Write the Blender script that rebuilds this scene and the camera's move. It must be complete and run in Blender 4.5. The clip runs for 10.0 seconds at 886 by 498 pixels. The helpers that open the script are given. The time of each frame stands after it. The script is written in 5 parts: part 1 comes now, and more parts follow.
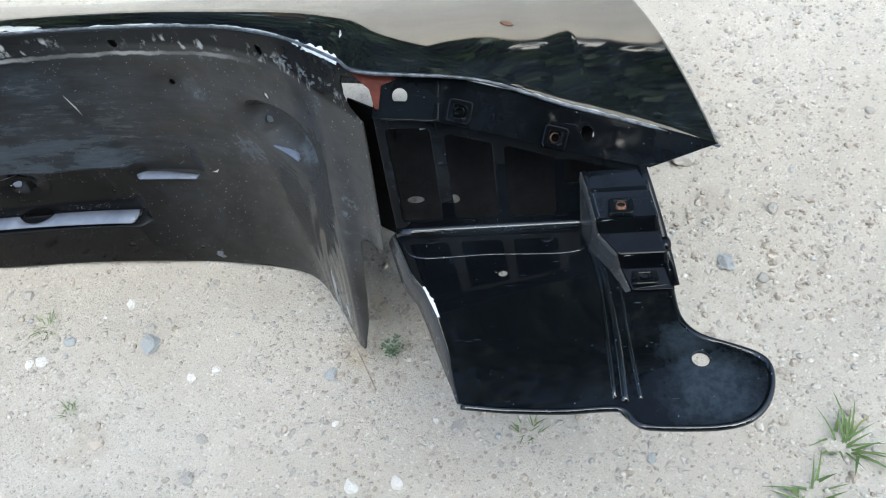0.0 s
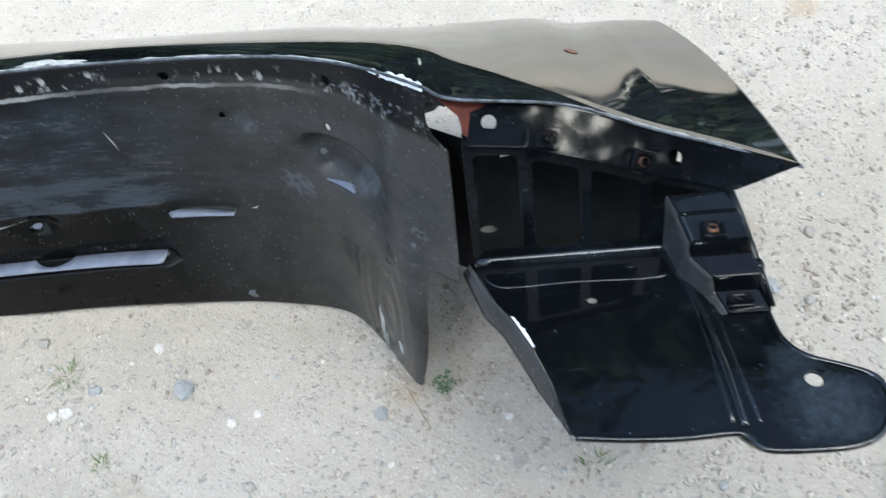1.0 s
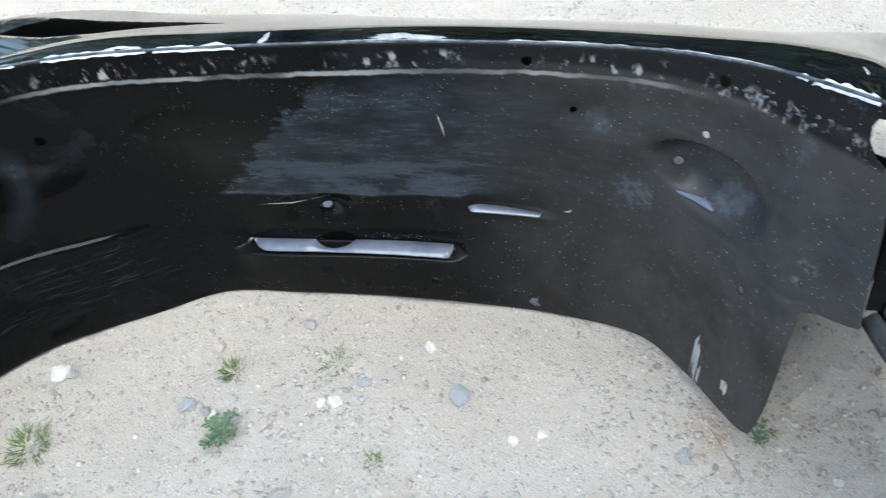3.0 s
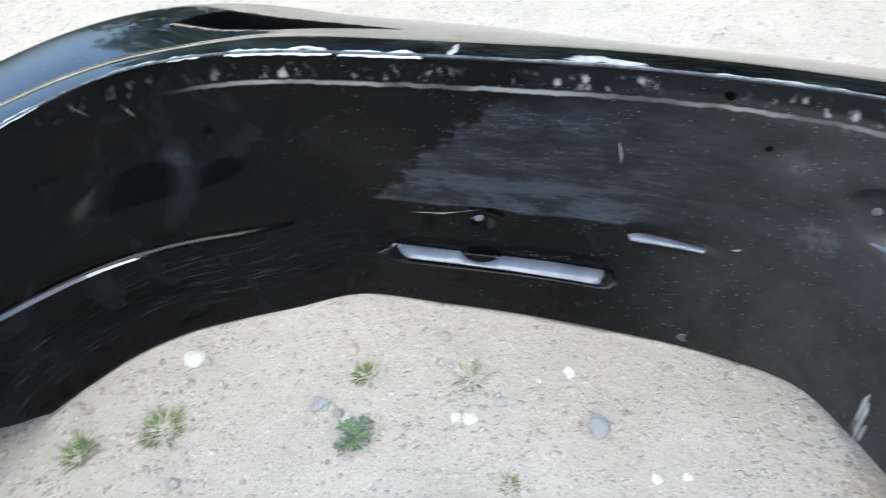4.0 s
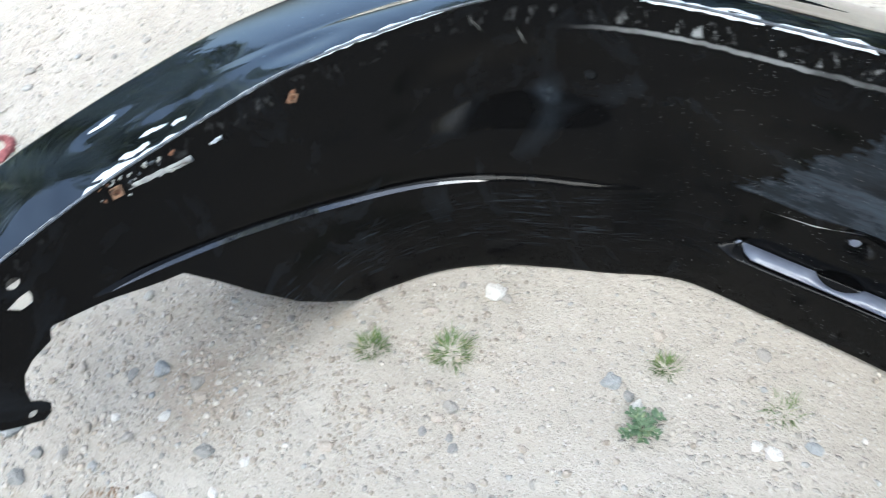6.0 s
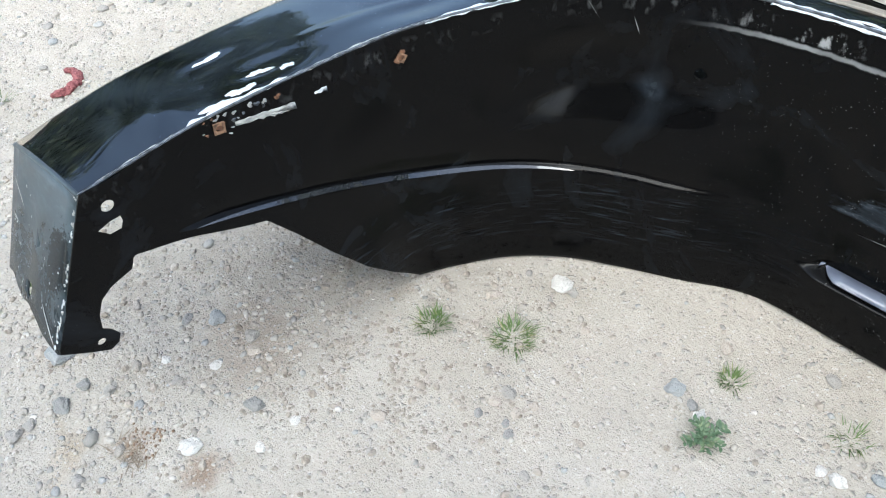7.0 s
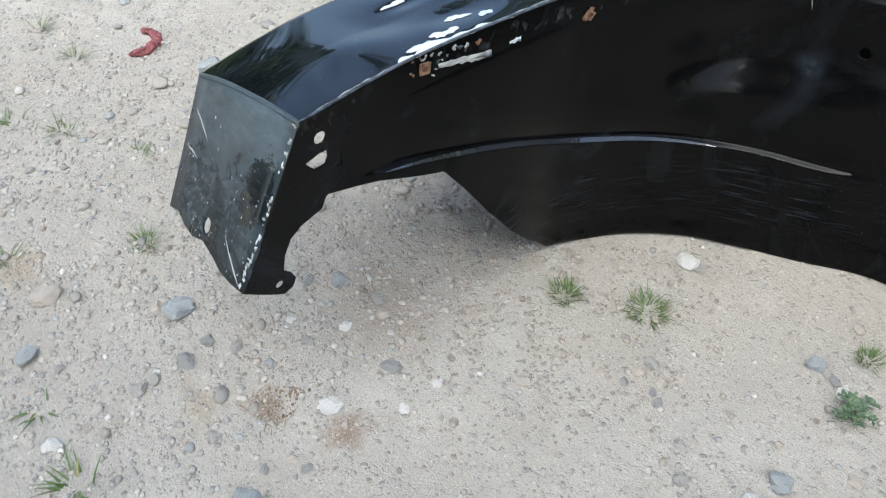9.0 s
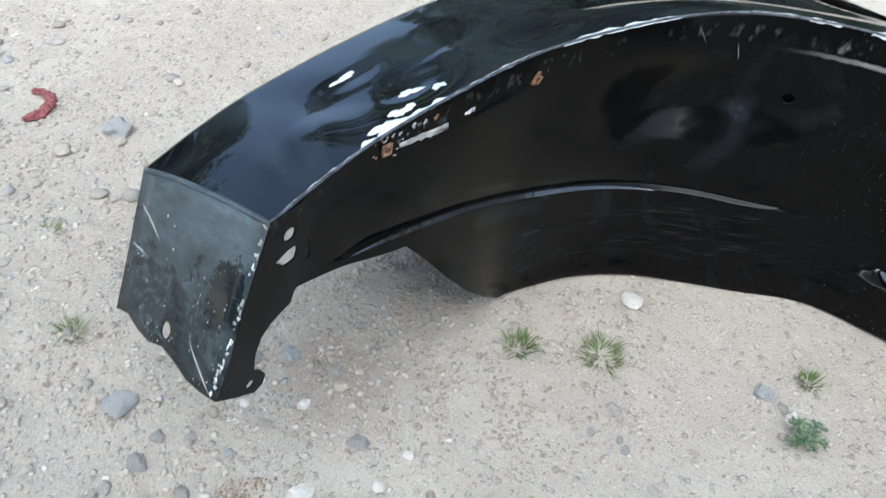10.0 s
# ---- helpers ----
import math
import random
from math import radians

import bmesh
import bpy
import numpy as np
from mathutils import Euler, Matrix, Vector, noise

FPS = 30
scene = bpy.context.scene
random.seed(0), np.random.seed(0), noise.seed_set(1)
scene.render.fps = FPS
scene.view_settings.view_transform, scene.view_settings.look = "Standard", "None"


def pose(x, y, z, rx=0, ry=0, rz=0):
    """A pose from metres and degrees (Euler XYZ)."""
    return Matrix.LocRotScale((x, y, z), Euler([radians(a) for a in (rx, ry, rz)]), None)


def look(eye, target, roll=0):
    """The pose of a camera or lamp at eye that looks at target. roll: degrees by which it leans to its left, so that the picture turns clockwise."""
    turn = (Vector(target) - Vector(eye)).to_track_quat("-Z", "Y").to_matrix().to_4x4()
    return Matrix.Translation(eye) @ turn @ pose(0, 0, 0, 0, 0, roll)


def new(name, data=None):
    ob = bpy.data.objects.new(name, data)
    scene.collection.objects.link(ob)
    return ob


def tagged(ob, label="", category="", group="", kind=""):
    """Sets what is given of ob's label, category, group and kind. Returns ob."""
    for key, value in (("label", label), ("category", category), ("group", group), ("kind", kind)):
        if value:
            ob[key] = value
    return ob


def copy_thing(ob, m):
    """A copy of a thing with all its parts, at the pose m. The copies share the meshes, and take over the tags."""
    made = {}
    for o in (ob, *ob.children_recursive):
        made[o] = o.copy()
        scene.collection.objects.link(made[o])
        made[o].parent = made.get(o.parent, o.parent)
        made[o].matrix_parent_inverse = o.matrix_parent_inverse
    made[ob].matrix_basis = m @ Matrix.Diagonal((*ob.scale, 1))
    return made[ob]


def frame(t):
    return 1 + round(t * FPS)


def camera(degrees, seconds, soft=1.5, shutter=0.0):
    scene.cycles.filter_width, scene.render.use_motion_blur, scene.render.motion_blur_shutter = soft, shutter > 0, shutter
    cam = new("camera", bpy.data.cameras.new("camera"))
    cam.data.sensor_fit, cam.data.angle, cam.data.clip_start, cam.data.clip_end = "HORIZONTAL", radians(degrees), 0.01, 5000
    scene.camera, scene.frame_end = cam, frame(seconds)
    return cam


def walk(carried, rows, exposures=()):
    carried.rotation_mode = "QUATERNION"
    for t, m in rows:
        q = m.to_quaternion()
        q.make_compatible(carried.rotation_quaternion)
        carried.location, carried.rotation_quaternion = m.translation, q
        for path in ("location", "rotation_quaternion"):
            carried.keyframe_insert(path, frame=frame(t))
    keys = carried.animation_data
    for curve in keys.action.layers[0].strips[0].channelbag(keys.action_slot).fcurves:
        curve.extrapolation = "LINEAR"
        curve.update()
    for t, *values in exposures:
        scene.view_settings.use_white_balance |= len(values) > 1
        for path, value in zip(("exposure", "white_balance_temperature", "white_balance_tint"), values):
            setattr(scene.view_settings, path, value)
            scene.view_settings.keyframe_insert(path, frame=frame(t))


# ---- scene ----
cam = camera(58.5, 10.0, soft=1.1, shutter=0.4)
PATH = [
    (0, (0.1, 0.038, 0.814), (-0.213, 1.206, -0.779), -14.7),
    (0.5, (0.057, 0.024, 0.816), (-0.182, 1.233, -0.759), -12.6),
    (1, (-0.021, 0.038, 0.812), (-0.195, 1.289, -0.739), -10.7),
    (1.5, (-0.08, 0.092, 0.789), (-0.39, 1.375, -0.713), -14.1),
    (2, (-0.141, 0.109, 0.778), (-0.579, 1.324, -0.749), -17.6),
    (2.5, (-0.198, 0.087, 0.774), (-0.582, 1.315, -0.757), -13.2),
    (2.7, (-0.217, 0.074, 0.777), (-0.646, 1.304, -0.74), -13.6),
    (3.8, (-0.355, 0.072, 0.806), (-0.852, 1.313, -0.681), -10.5),
    (4, (-0.37, 0.07, 0.805), (-0.942, 1.282, -0.68), -11.4),
    (4.5, (-0.411, 0.066, 0.808), (-1.109, 1.158, -0.715), -12.2),
    (5, (-0.434, 0.063, 0.804), (-1.221, 1.064, -0.738), -13.2),
    (5.5, (-0.454, 0.064, 0.803), (-1.314, 1.03, -0.722), -13.6),
    (6, (-0.5, 0.057, 0.8), (-1.527, 0.9, -0.695), -13.5),
    (6.2, (-0.508, 0.05, 0.792), (-1.563, 0.842, -0.711), -12.3),
    (7.3, (-0.57, -0.032, 0.777), (-1.58, 0.848, -0.708), -3.8),
    (7.5, (-0.576, -0.046, 0.764), (-1.579, 0.85, -0.716), -2.4),
    (8, (-0.6, -0.101, 0.749), (-1.661, 0.736, -0.726), -3.5),
    (8.5, (-0.635, -0.162, 0.735), (-1.673, 0.709, -0.736), -1.7),
    (9, (-0.688, -0.201, 0.742), (-1.653, 0.755, -0.726), 0.6),
    (9.5, (-0.73, -0.209, 0.754), (-1.613, 0.829, -0.71), 0.9),
    (10, (-0.787, -0.208, 0.775), (-1.541, 0.944, -0.676), 4.7),
]
EXPOSURES = [(0.0, 2.24, 5820, -1), (2.0, 2.22, 5700, 0), (6.0, 2.34, 5830, 0), (8.0, 2.06, 5980, 1), (9.0, 1.92, 5980, 1), (10.0, 2.02, 5880, 1)]
walk(cam, [(t, look(eye, target, roll)) for t, eye, target, roll in PATH], EXPOSURES)

# ---- daylight: bright hazy sky, soft sun ----
SUN_EL, SUN_AZ = 46.0, 155.0
world = bpy.data.worlds.new("sky")
scene.world = world
world.use_nodes = True
wn = world.node_tree
wn.nodes.clear()
sky = wn.nodes.new("ShaderNodeTexSky")
sky.sky_type = "NISHITA"
sky.sun_disc = False
sky.sun_elevation, sky.sun_rotation = radians(SUN_EL), radians(SUN_AZ)
sky.dust_density, sky.air_density, sky.ozone_density = 8.0, 0.8, 1.0
wbg = wn.nodes.new("ShaderNodeBackground")
wbg.inputs["Strength"].default_value = 0.16
wout = wn.nodes.new("ShaderNodeOutputWorld")
wn.links.new(sky.outputs[0], wbg.inputs[0])
wn.links.new(wbg.outputs[0], wout.inputs[0])

sun_data = bpy.data.lights.new("sun", "SUN")
sun_data.energy, sun_data.angle, sun_data.color = 1.6, radians(75), (1.0, 0.97, 0.93)
sun = new("sun", sun_data)
az, el = radians(SUN_AZ), radians(SUN_EL)
sun.matrix_world = look((0, 0, 0), (-math.sin(az) * math.cos(el), -math.cos(az) * math.cos(el), -math.sin(el)))


# ---- materials ----
class Mat:
    """A small builder for procedural node materials."""

    def __init__(self, name):
        self.m = bpy.data.materials.new(name)
        self.m.use_nodes = True
        self.t = self.m.node_tree
        self.b = self.t.nodes["Principled BSDF"]
        self.co = self.node("ShaderNodeTexCoord").outputs["Object"]

    def node(self, kind, **kw):
        n = self.t.nodes.new(kind)
        for k, v in kw.items():
            setattr(n, k, v)
        return n

    def put(self, socket, value):
        if isinstance(value, bpy.types.NodeSocket):
            self.t.links.new(value, socket)
        elif isinstance(value, (tuple, list)) and len(value) == 3 and socket.type == "RGBA":
            socket.default_value = (*value, 1)
        else:
            socket.default_value = value

    def scaled(self, scale, shift=(0, 0, 0), turn=(0, 0, 0)):
        n = self.node("ShaderNodeMapping")
        self.put(n.inputs["Vector"], self.co)
        n.inputs["Scale"].default_value = scale
        n.inputs["Location"].default_value = shift
        n.inputs["Rotation"].default_value = turn
        return n.outputs[0]

    def noise(self, scale, detail=4, rough=0.55, vec=None, warp=0.0):
        n = self.node("ShaderNodeTexNoise")
        self.put(n.inputs["Vector"], vec or self.co)
        n.inputs["Scale"].default_value, n.inputs["Detail"].default_value = scale, detail
        n.inputs["Roughness"].default_value, n.inputs["Distortion"].default_value = rough, warp
        return n.outputs["Fac"]

    def cells(self, scale, feature="F1", vec=None, out="Distance"):
        n = self.node("ShaderNodeTexVoronoi", feature=feature)
        self.put(n.inputs["Vector"], vec or self.co)
        n.inputs["Scale"].default_value = scale
        return n.outputs[out]

    def ramp(self, value, a, b, lo=0.0, hi=1.0):
        n = self.node("ShaderNodeMapRange", clamp=True, interpolation_type="SMOOTHSTEP")
        self.put(n.inputs["Value"], value)
        for k, v in (("From Min", a), ("From Max", b), ("To Min", lo), ("To Max", hi)):
            n.inputs[k].default_value = v
        return n.outputs[0]

    def math(self, op, a, b=0.0):
        n = self.node("ShaderNodeMath", operation=op)
        self.put(n.inputs[0], a)
        self.put(n.inputs[1], b)
        return n.outputs[0]

    def mul(self, a, b):
        return self.math("MULTIPLY", a, b)

    def add(self, a, b):
        return self.math("ADD", a, b)

    def mix(self, f, a, b):
        n = self.node("ShaderNodeMix", data_type="RGBA")
        self.put(n.inputs[0], f)
        self.put(n.inputs[6], a)
        self.put(n.inputs[7], b)
        return n.outputs[2]

    def xyz(self):
        n = self.node("ShaderNodeSeparateXYZ")
        self.put(n.inputs[0], self.co)
        return n.outputs

    def rand(self):
        return self.node("ShaderNodeObjectInfo").outputs["Random"]

    def island(self):
        return self.node("ShaderNodeNewGeometry").outputs["Random Per Island"]

    def bump(self, height, strength, distance):
        n = self.node("ShaderNodeBump")
        self.put(n.inputs["Height"], height)
        n.inputs["Strength"].default_value, n.inputs["Distance"].default_value = strength, distance
        self.put(self.b.inputs["Normal"], n.outputs[0])

    def done(self, color, rough, metal=0.0, spec=0.5):
        self.put(self.b.inputs["Base Color"], color)
        self.put(self.b.inputs["Roughness"], rough)
        self.b.inputs["Metallic"].default_value = metal
        self.b.inputs["Specular IOR Level"].default_value = spec
        return self.m


def specks(m, scale, keep, size):
    """Sparse pale grit: 1 inside small spots of some cells."""
    d = m.cells(scale)
    pick = m.ramp(m.cells(scale, out="Color"), keep, keep + 0.02)
    return m.mul(m.ramp(d, size * 0.6, size, 1.0, 0.0), pick)


def black_paint(name, rough=0.07, dust=0.25, peel=0.25, keep=0.84, haze=0.0, spec=0.42, stains=()):
    m = Mat(name)
    film = m.ramp(m.noise(9, 6, 0.6, warp=haze), 0.5 - 0.18 * haze, 0.75, 0, dust)
    # film fuller at the left end: haze, plus the sky's sheen as colour
    if haze:
        film = m.mul(film, m.ramp(m.xyz()[0], -0.9, -0.4, 1.0, 0.3))
    fine = m.mul(m.ramp(m.noise(160, 3), 0.5, 0.7), 0.35)
    grit = m.math("MAXIMUM", m.mul(specks(m, 330, keep, 0.19), 0.55), m.mul(specks(m, 130, keep + 0.10, 0.09), 0.8))
    scratch = m.ramp(m.noise(30, 3, 0.7, m.scaled((1, 14, 3), turn=(0.2, 0.1, 0.5))), 0.68, 0.72, 0, 0.35)
    f = m.math("MAXIMUM", m.mul(film, m.add(m.mul(fine, 0.4), 0.45)), m.mul(grit, 0.8))
    f = m.math("MAXIMUM", f, m.mul(scratch, 0.25))
    for place, rad, weight in stains:
        n = m.node("ShaderNodeVectorMath", operation="DISTANCE")
        m.put(n.inputs[0], m.co)
        n.inputs[1].default_value = place
        d = m.add(n.outputs["Value"], m.mul(m.math("SUBTRACT", m.noise(45, 7, 0.75), 0.5), rad * 1.5))
        f = m.math("MAXIMUM", f, m.mul(m.ramp(d, rad * .25, rad, weight, 0.0), m.ramp(m.noise(160, 5, 0.7), 0.35, 0.65, 0.5, 1.0)))
    col = m.mix(f, (0.0022, 0.0027, 0.0036), (0.24, 0.32, 0.40))
    r = m.add(m.mul(film, 0.35), rough)
    r = m.add(r, m.mul(scratch, 0.3))
    m.bump(m.add(m.noise(22, 2, 0.4), m.mul(m.noise(400, 2), 0.01)), peel, 0.0012)
    return m.done(col, r, spec=spec)


def wall_paint():
    """The inner side: thin black paint with a dried dust film, brushed streaks, scuffs and grit."""
    m = Mat("inner_black_paint")
    x, y, z = m.xyz()
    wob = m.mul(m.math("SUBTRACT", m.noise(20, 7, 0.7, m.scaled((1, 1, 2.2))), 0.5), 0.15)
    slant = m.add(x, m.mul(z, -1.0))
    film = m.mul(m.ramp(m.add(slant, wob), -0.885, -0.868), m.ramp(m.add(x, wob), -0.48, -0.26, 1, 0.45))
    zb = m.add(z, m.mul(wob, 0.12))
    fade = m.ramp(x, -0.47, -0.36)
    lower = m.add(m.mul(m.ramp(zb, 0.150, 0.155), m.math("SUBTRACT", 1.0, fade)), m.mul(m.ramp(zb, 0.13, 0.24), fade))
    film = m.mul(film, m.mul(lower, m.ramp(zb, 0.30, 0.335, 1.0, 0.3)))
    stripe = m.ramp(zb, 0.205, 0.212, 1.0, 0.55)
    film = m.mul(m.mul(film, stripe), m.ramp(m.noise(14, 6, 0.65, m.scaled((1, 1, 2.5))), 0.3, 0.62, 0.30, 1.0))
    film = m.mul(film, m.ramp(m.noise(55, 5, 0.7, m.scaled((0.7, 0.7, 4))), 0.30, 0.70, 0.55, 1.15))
    brushed = m.ramp(m.noise(26, 5, 0.75, m.scaled((0.8, 0.8, 11))), 0.54, 0.72)
    low = m.mul(m.ramp(zb, 0.03, 0.05), m.ramp(zb, 0.105, 0.13, 1.0, 0.0))
    brushed = m.mul(brushed, m.mul(low, m.ramp(x, -0.86, -0.78, 1.0, 0.1)))
    swirl = m.ramp(m.noise(7, 6, 0.65, warp=1.8), 0.52, 0.74)
    crease = m.add(z, m.mul(x, -0.018))
    crease = m.add(crease, m.mul(m.math("SUBTRACT", m.noise(60, 4), 0.5), 0.006))
    line = m.mul(m.ramp(crease, 0.3400, 0.3420), m.ramp(crease, 0.3440, 0.3465, 1, 0))
    line = m.mul(line, m.mul(m.ramp(m.noise(11, 4), 0.38, 0.60, 0.25, 1.0), m.mul(m.ramp(x, -0.93, -0.80, 0.0, 1.0), m.ramp(x, -0.25, -0.18, 1.0, 0.0))))
    splash = m.mul(m.ramp(m.noise(62, 4, 0.6, m.scaled((1.4, 1.4, .9), turn=(0, 0.7, 0))), 0.54, 0.70), m.mul(m.ramp(crease, 0.3465, 0.350), m.ramp(crease, 0.360, 0.368, 1, 0)))
    splash = m.mul(splash, m.mul(m.ramp(m.noise(9, 2), 0.42, 0.54), m.ramp(x, -0.90, -0.78, 0.15, 1.0)))
    scuff = m.mul(m.ramp(m.noise(34, 7, 0.75), 0.56, 0.70), m.mul(m.ramp(m.noise(7, 3), 0.50, 0.62), m.ramp(x, -0.36, -0.24)))
    cloud = m.noise(45, 7, 0.75)
    stains = 0.0
    # dried bluish stains: place, radius, weight
    for place, rad, weight in (((-.110, .574, .330), .030, .9), ((-.156, .598, .236), .026, 1.0), ((-.247, .638, .203), .030, .9), ((-.280, .648, .285), .022, .6), ((-.06, .55, .36), .03, .6)):
        n = m.node("ShaderNodeVectorMath", operation="DISTANCE")
        m.put(n.inputs[0], m.co)
        n.inputs[1].default_value = place
        d = m.add(n.outputs["Value"], m.mul(m.math("SUBTRACT", cloud, 0.5), rad * 1.8))
        stains = m.math("MAXIMUM", stains, m.ramp(d, rad * .35, rad, weight, 0.0))
    # bluish patch in the left recess: a bright reflection put into the colour
    n = m.node("ShaderNodeVectorMath", operation="DISTANCE")
    m.put(n.inputs[0], m.co)
    n.inputs[1].default_value = (-.935, .612, .243)
    stains = m.math("MAXIMUM", stains, m.ramp(m.add(n.outputs["Value"], m.mul(m.noise(30, 4), 0.06)), 0.032, 0.058, 0.36, 0.0))
    stains = m.mul(stains, m.ramp(m.noise(120, 5, 0.7), 0.35, 0.62, 0.45, 1.0))
    grit = specks(m, 340, 0.74, 0.20)
    grit2 = specks(m, 150, 0.90, 0.11)
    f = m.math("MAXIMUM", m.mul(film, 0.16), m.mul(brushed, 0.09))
    # brown-grey towards the mounting end: dull haze, and mirrored ground put into colour
    dull = m.mul(m.ramp(x, -0.50, -0.18), m.mul(m.ramp(m.noise(12, 6, 0.7), 0.25, 0.7, 0.5, 1.0), m.ramp(z, 0.345, 0.352, 1.0, 0.2)))
    f = m.math("MAXIMUM", f, m.mul(swirl, 0.02))
    f = m.math("MAXIMUM", f, m.mul(scuff, 0.25))
    f = m.math("MAXIMUM", f, m.mul(stains, 0.15))
    g = m.mul(m.math("MAXIMUM", m.mul(grit, 0.42), m.mul(grit2, 0.5)), m.ramp(x, -0.95, -0.65, 0.06, 1.0))
    g = m.math("MAXIMUM", g, m.math("MAXIMUM", m.mul(line, 0.36), m.mul(splash, 0.5)))
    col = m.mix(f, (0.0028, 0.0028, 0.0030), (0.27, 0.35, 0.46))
    col = m.mix(m.mul(dull, 0.125), col, (0.35, 0.335, 0.32))
    col = m.mix(g, col, (0.55, 0.56, 0.56))
    rough = m.add(m.add(0.13, m.mul(swirl, 0.10)), m.mul(f, 1.8))
    m.bump(m.add(m.noise(18, 3, 0.5), m.mul(m.noise(220, 3), 0.03)), 0.35, 0.0016)
    return m.done(col, rough, spec=0.11)


def scuffed_paint():
    """Black paint rubbed to a bluish haze, with wiped glossy patches, fine scratches and grit."""
    m = Mat("dull_scuffed_black_paint")
    x, y, z = m.xyz()
    haze = m.ramp(m.add(m.noise(13, 7, 0.7, warp=0.6), m.ramp(z, 0.22, 0.33, -0.12, 0.12)), 0.28, 0.72)
    rub = m.ramp(m.noise(55, 6, 0.7, m.scaled((1, 2.5, 2.5), turn=(0.5, 0.3, 0.2))), 0.45, 0.70)
    # a wiped, wet-looking patch beside the folded corner
    n = m.node("ShaderNodeVectorMath", operation="DISTANCE")
    m.put(n.inputs[0], m.scaled((1.7, 1, .75)))
    n.inputs[1].default_value = (-1.150 * 1.7, .036, .275 * .75)
    d = m.add(n.outputs["Value"], m.mul(m.math("SUBTRACT", m.noise(150, 6, 0.8), 0.5), 0.09))
    wiped = m.ramp(d, 0.024, 0.032, 1.0, 0.0)
    fine = m.ramp(m.noise(34, 3, 0.8, m.scaled((9, 1, 1), turn=(0.1, 0.9, 0.3))), 0.66, 0.71)
    fine2 = m.ramp(m.noise(30, 3, 0.8, m.scaled((1, 1, 10), turn=(0.6, -0.4, 0.3))), 0.67, 0.71)
    grit = m.math("MAXIMUM", m.mul(specks(m, 170, 0.78, 0.16), 0.5), m.mul(specks(m, 60, 0.88, 0.08), 0.9))
    f = m.add(m.mul(haze, 0.16), m.mul(rub, 0.06))
    f = m.mul(f, m.add(1.0, m.mul(wiped, -0.9)))
    f = m.math("MAXIMUM", f, m.mul(m.math("MAXIMUM", fine, fine2), 0.16))
    f = m.math("MAXIMUM", f, grit)
    m.bump(m.add(m.noise(25, 3), m.mul(m.noise(300, 3), 0.05)), 0.3, 0.0012)
    rough = m.mul(m.add(0.20, m.mul(haze, 0.25)), m.add(1.0, m.mul(wiped, -0.75)))
    return m.done(m.mix(f, (0.006, 0.009, 0.011), (0.36, 0.46, 0.52)), rough, spec=0.25)


def plain(name, a, b, scale, rough, metal=0.0, relief=0.0, bump_scale=None, spec=0.5):
    m = Mat(name)
    f = m.ramp(m.add(m.mul(m.noise(scale, 6, 0.6), 0.7), m.mul(m.noise(scale * 6, 3), 0.3)), 0.35, 0.65)
    if relief:
        m.bump(m.noise(bump_scale or scale * 3, 5, 0.65), 0.8, relief)
    return m.done(m.mix(f, a, b), rough, metal, spec)


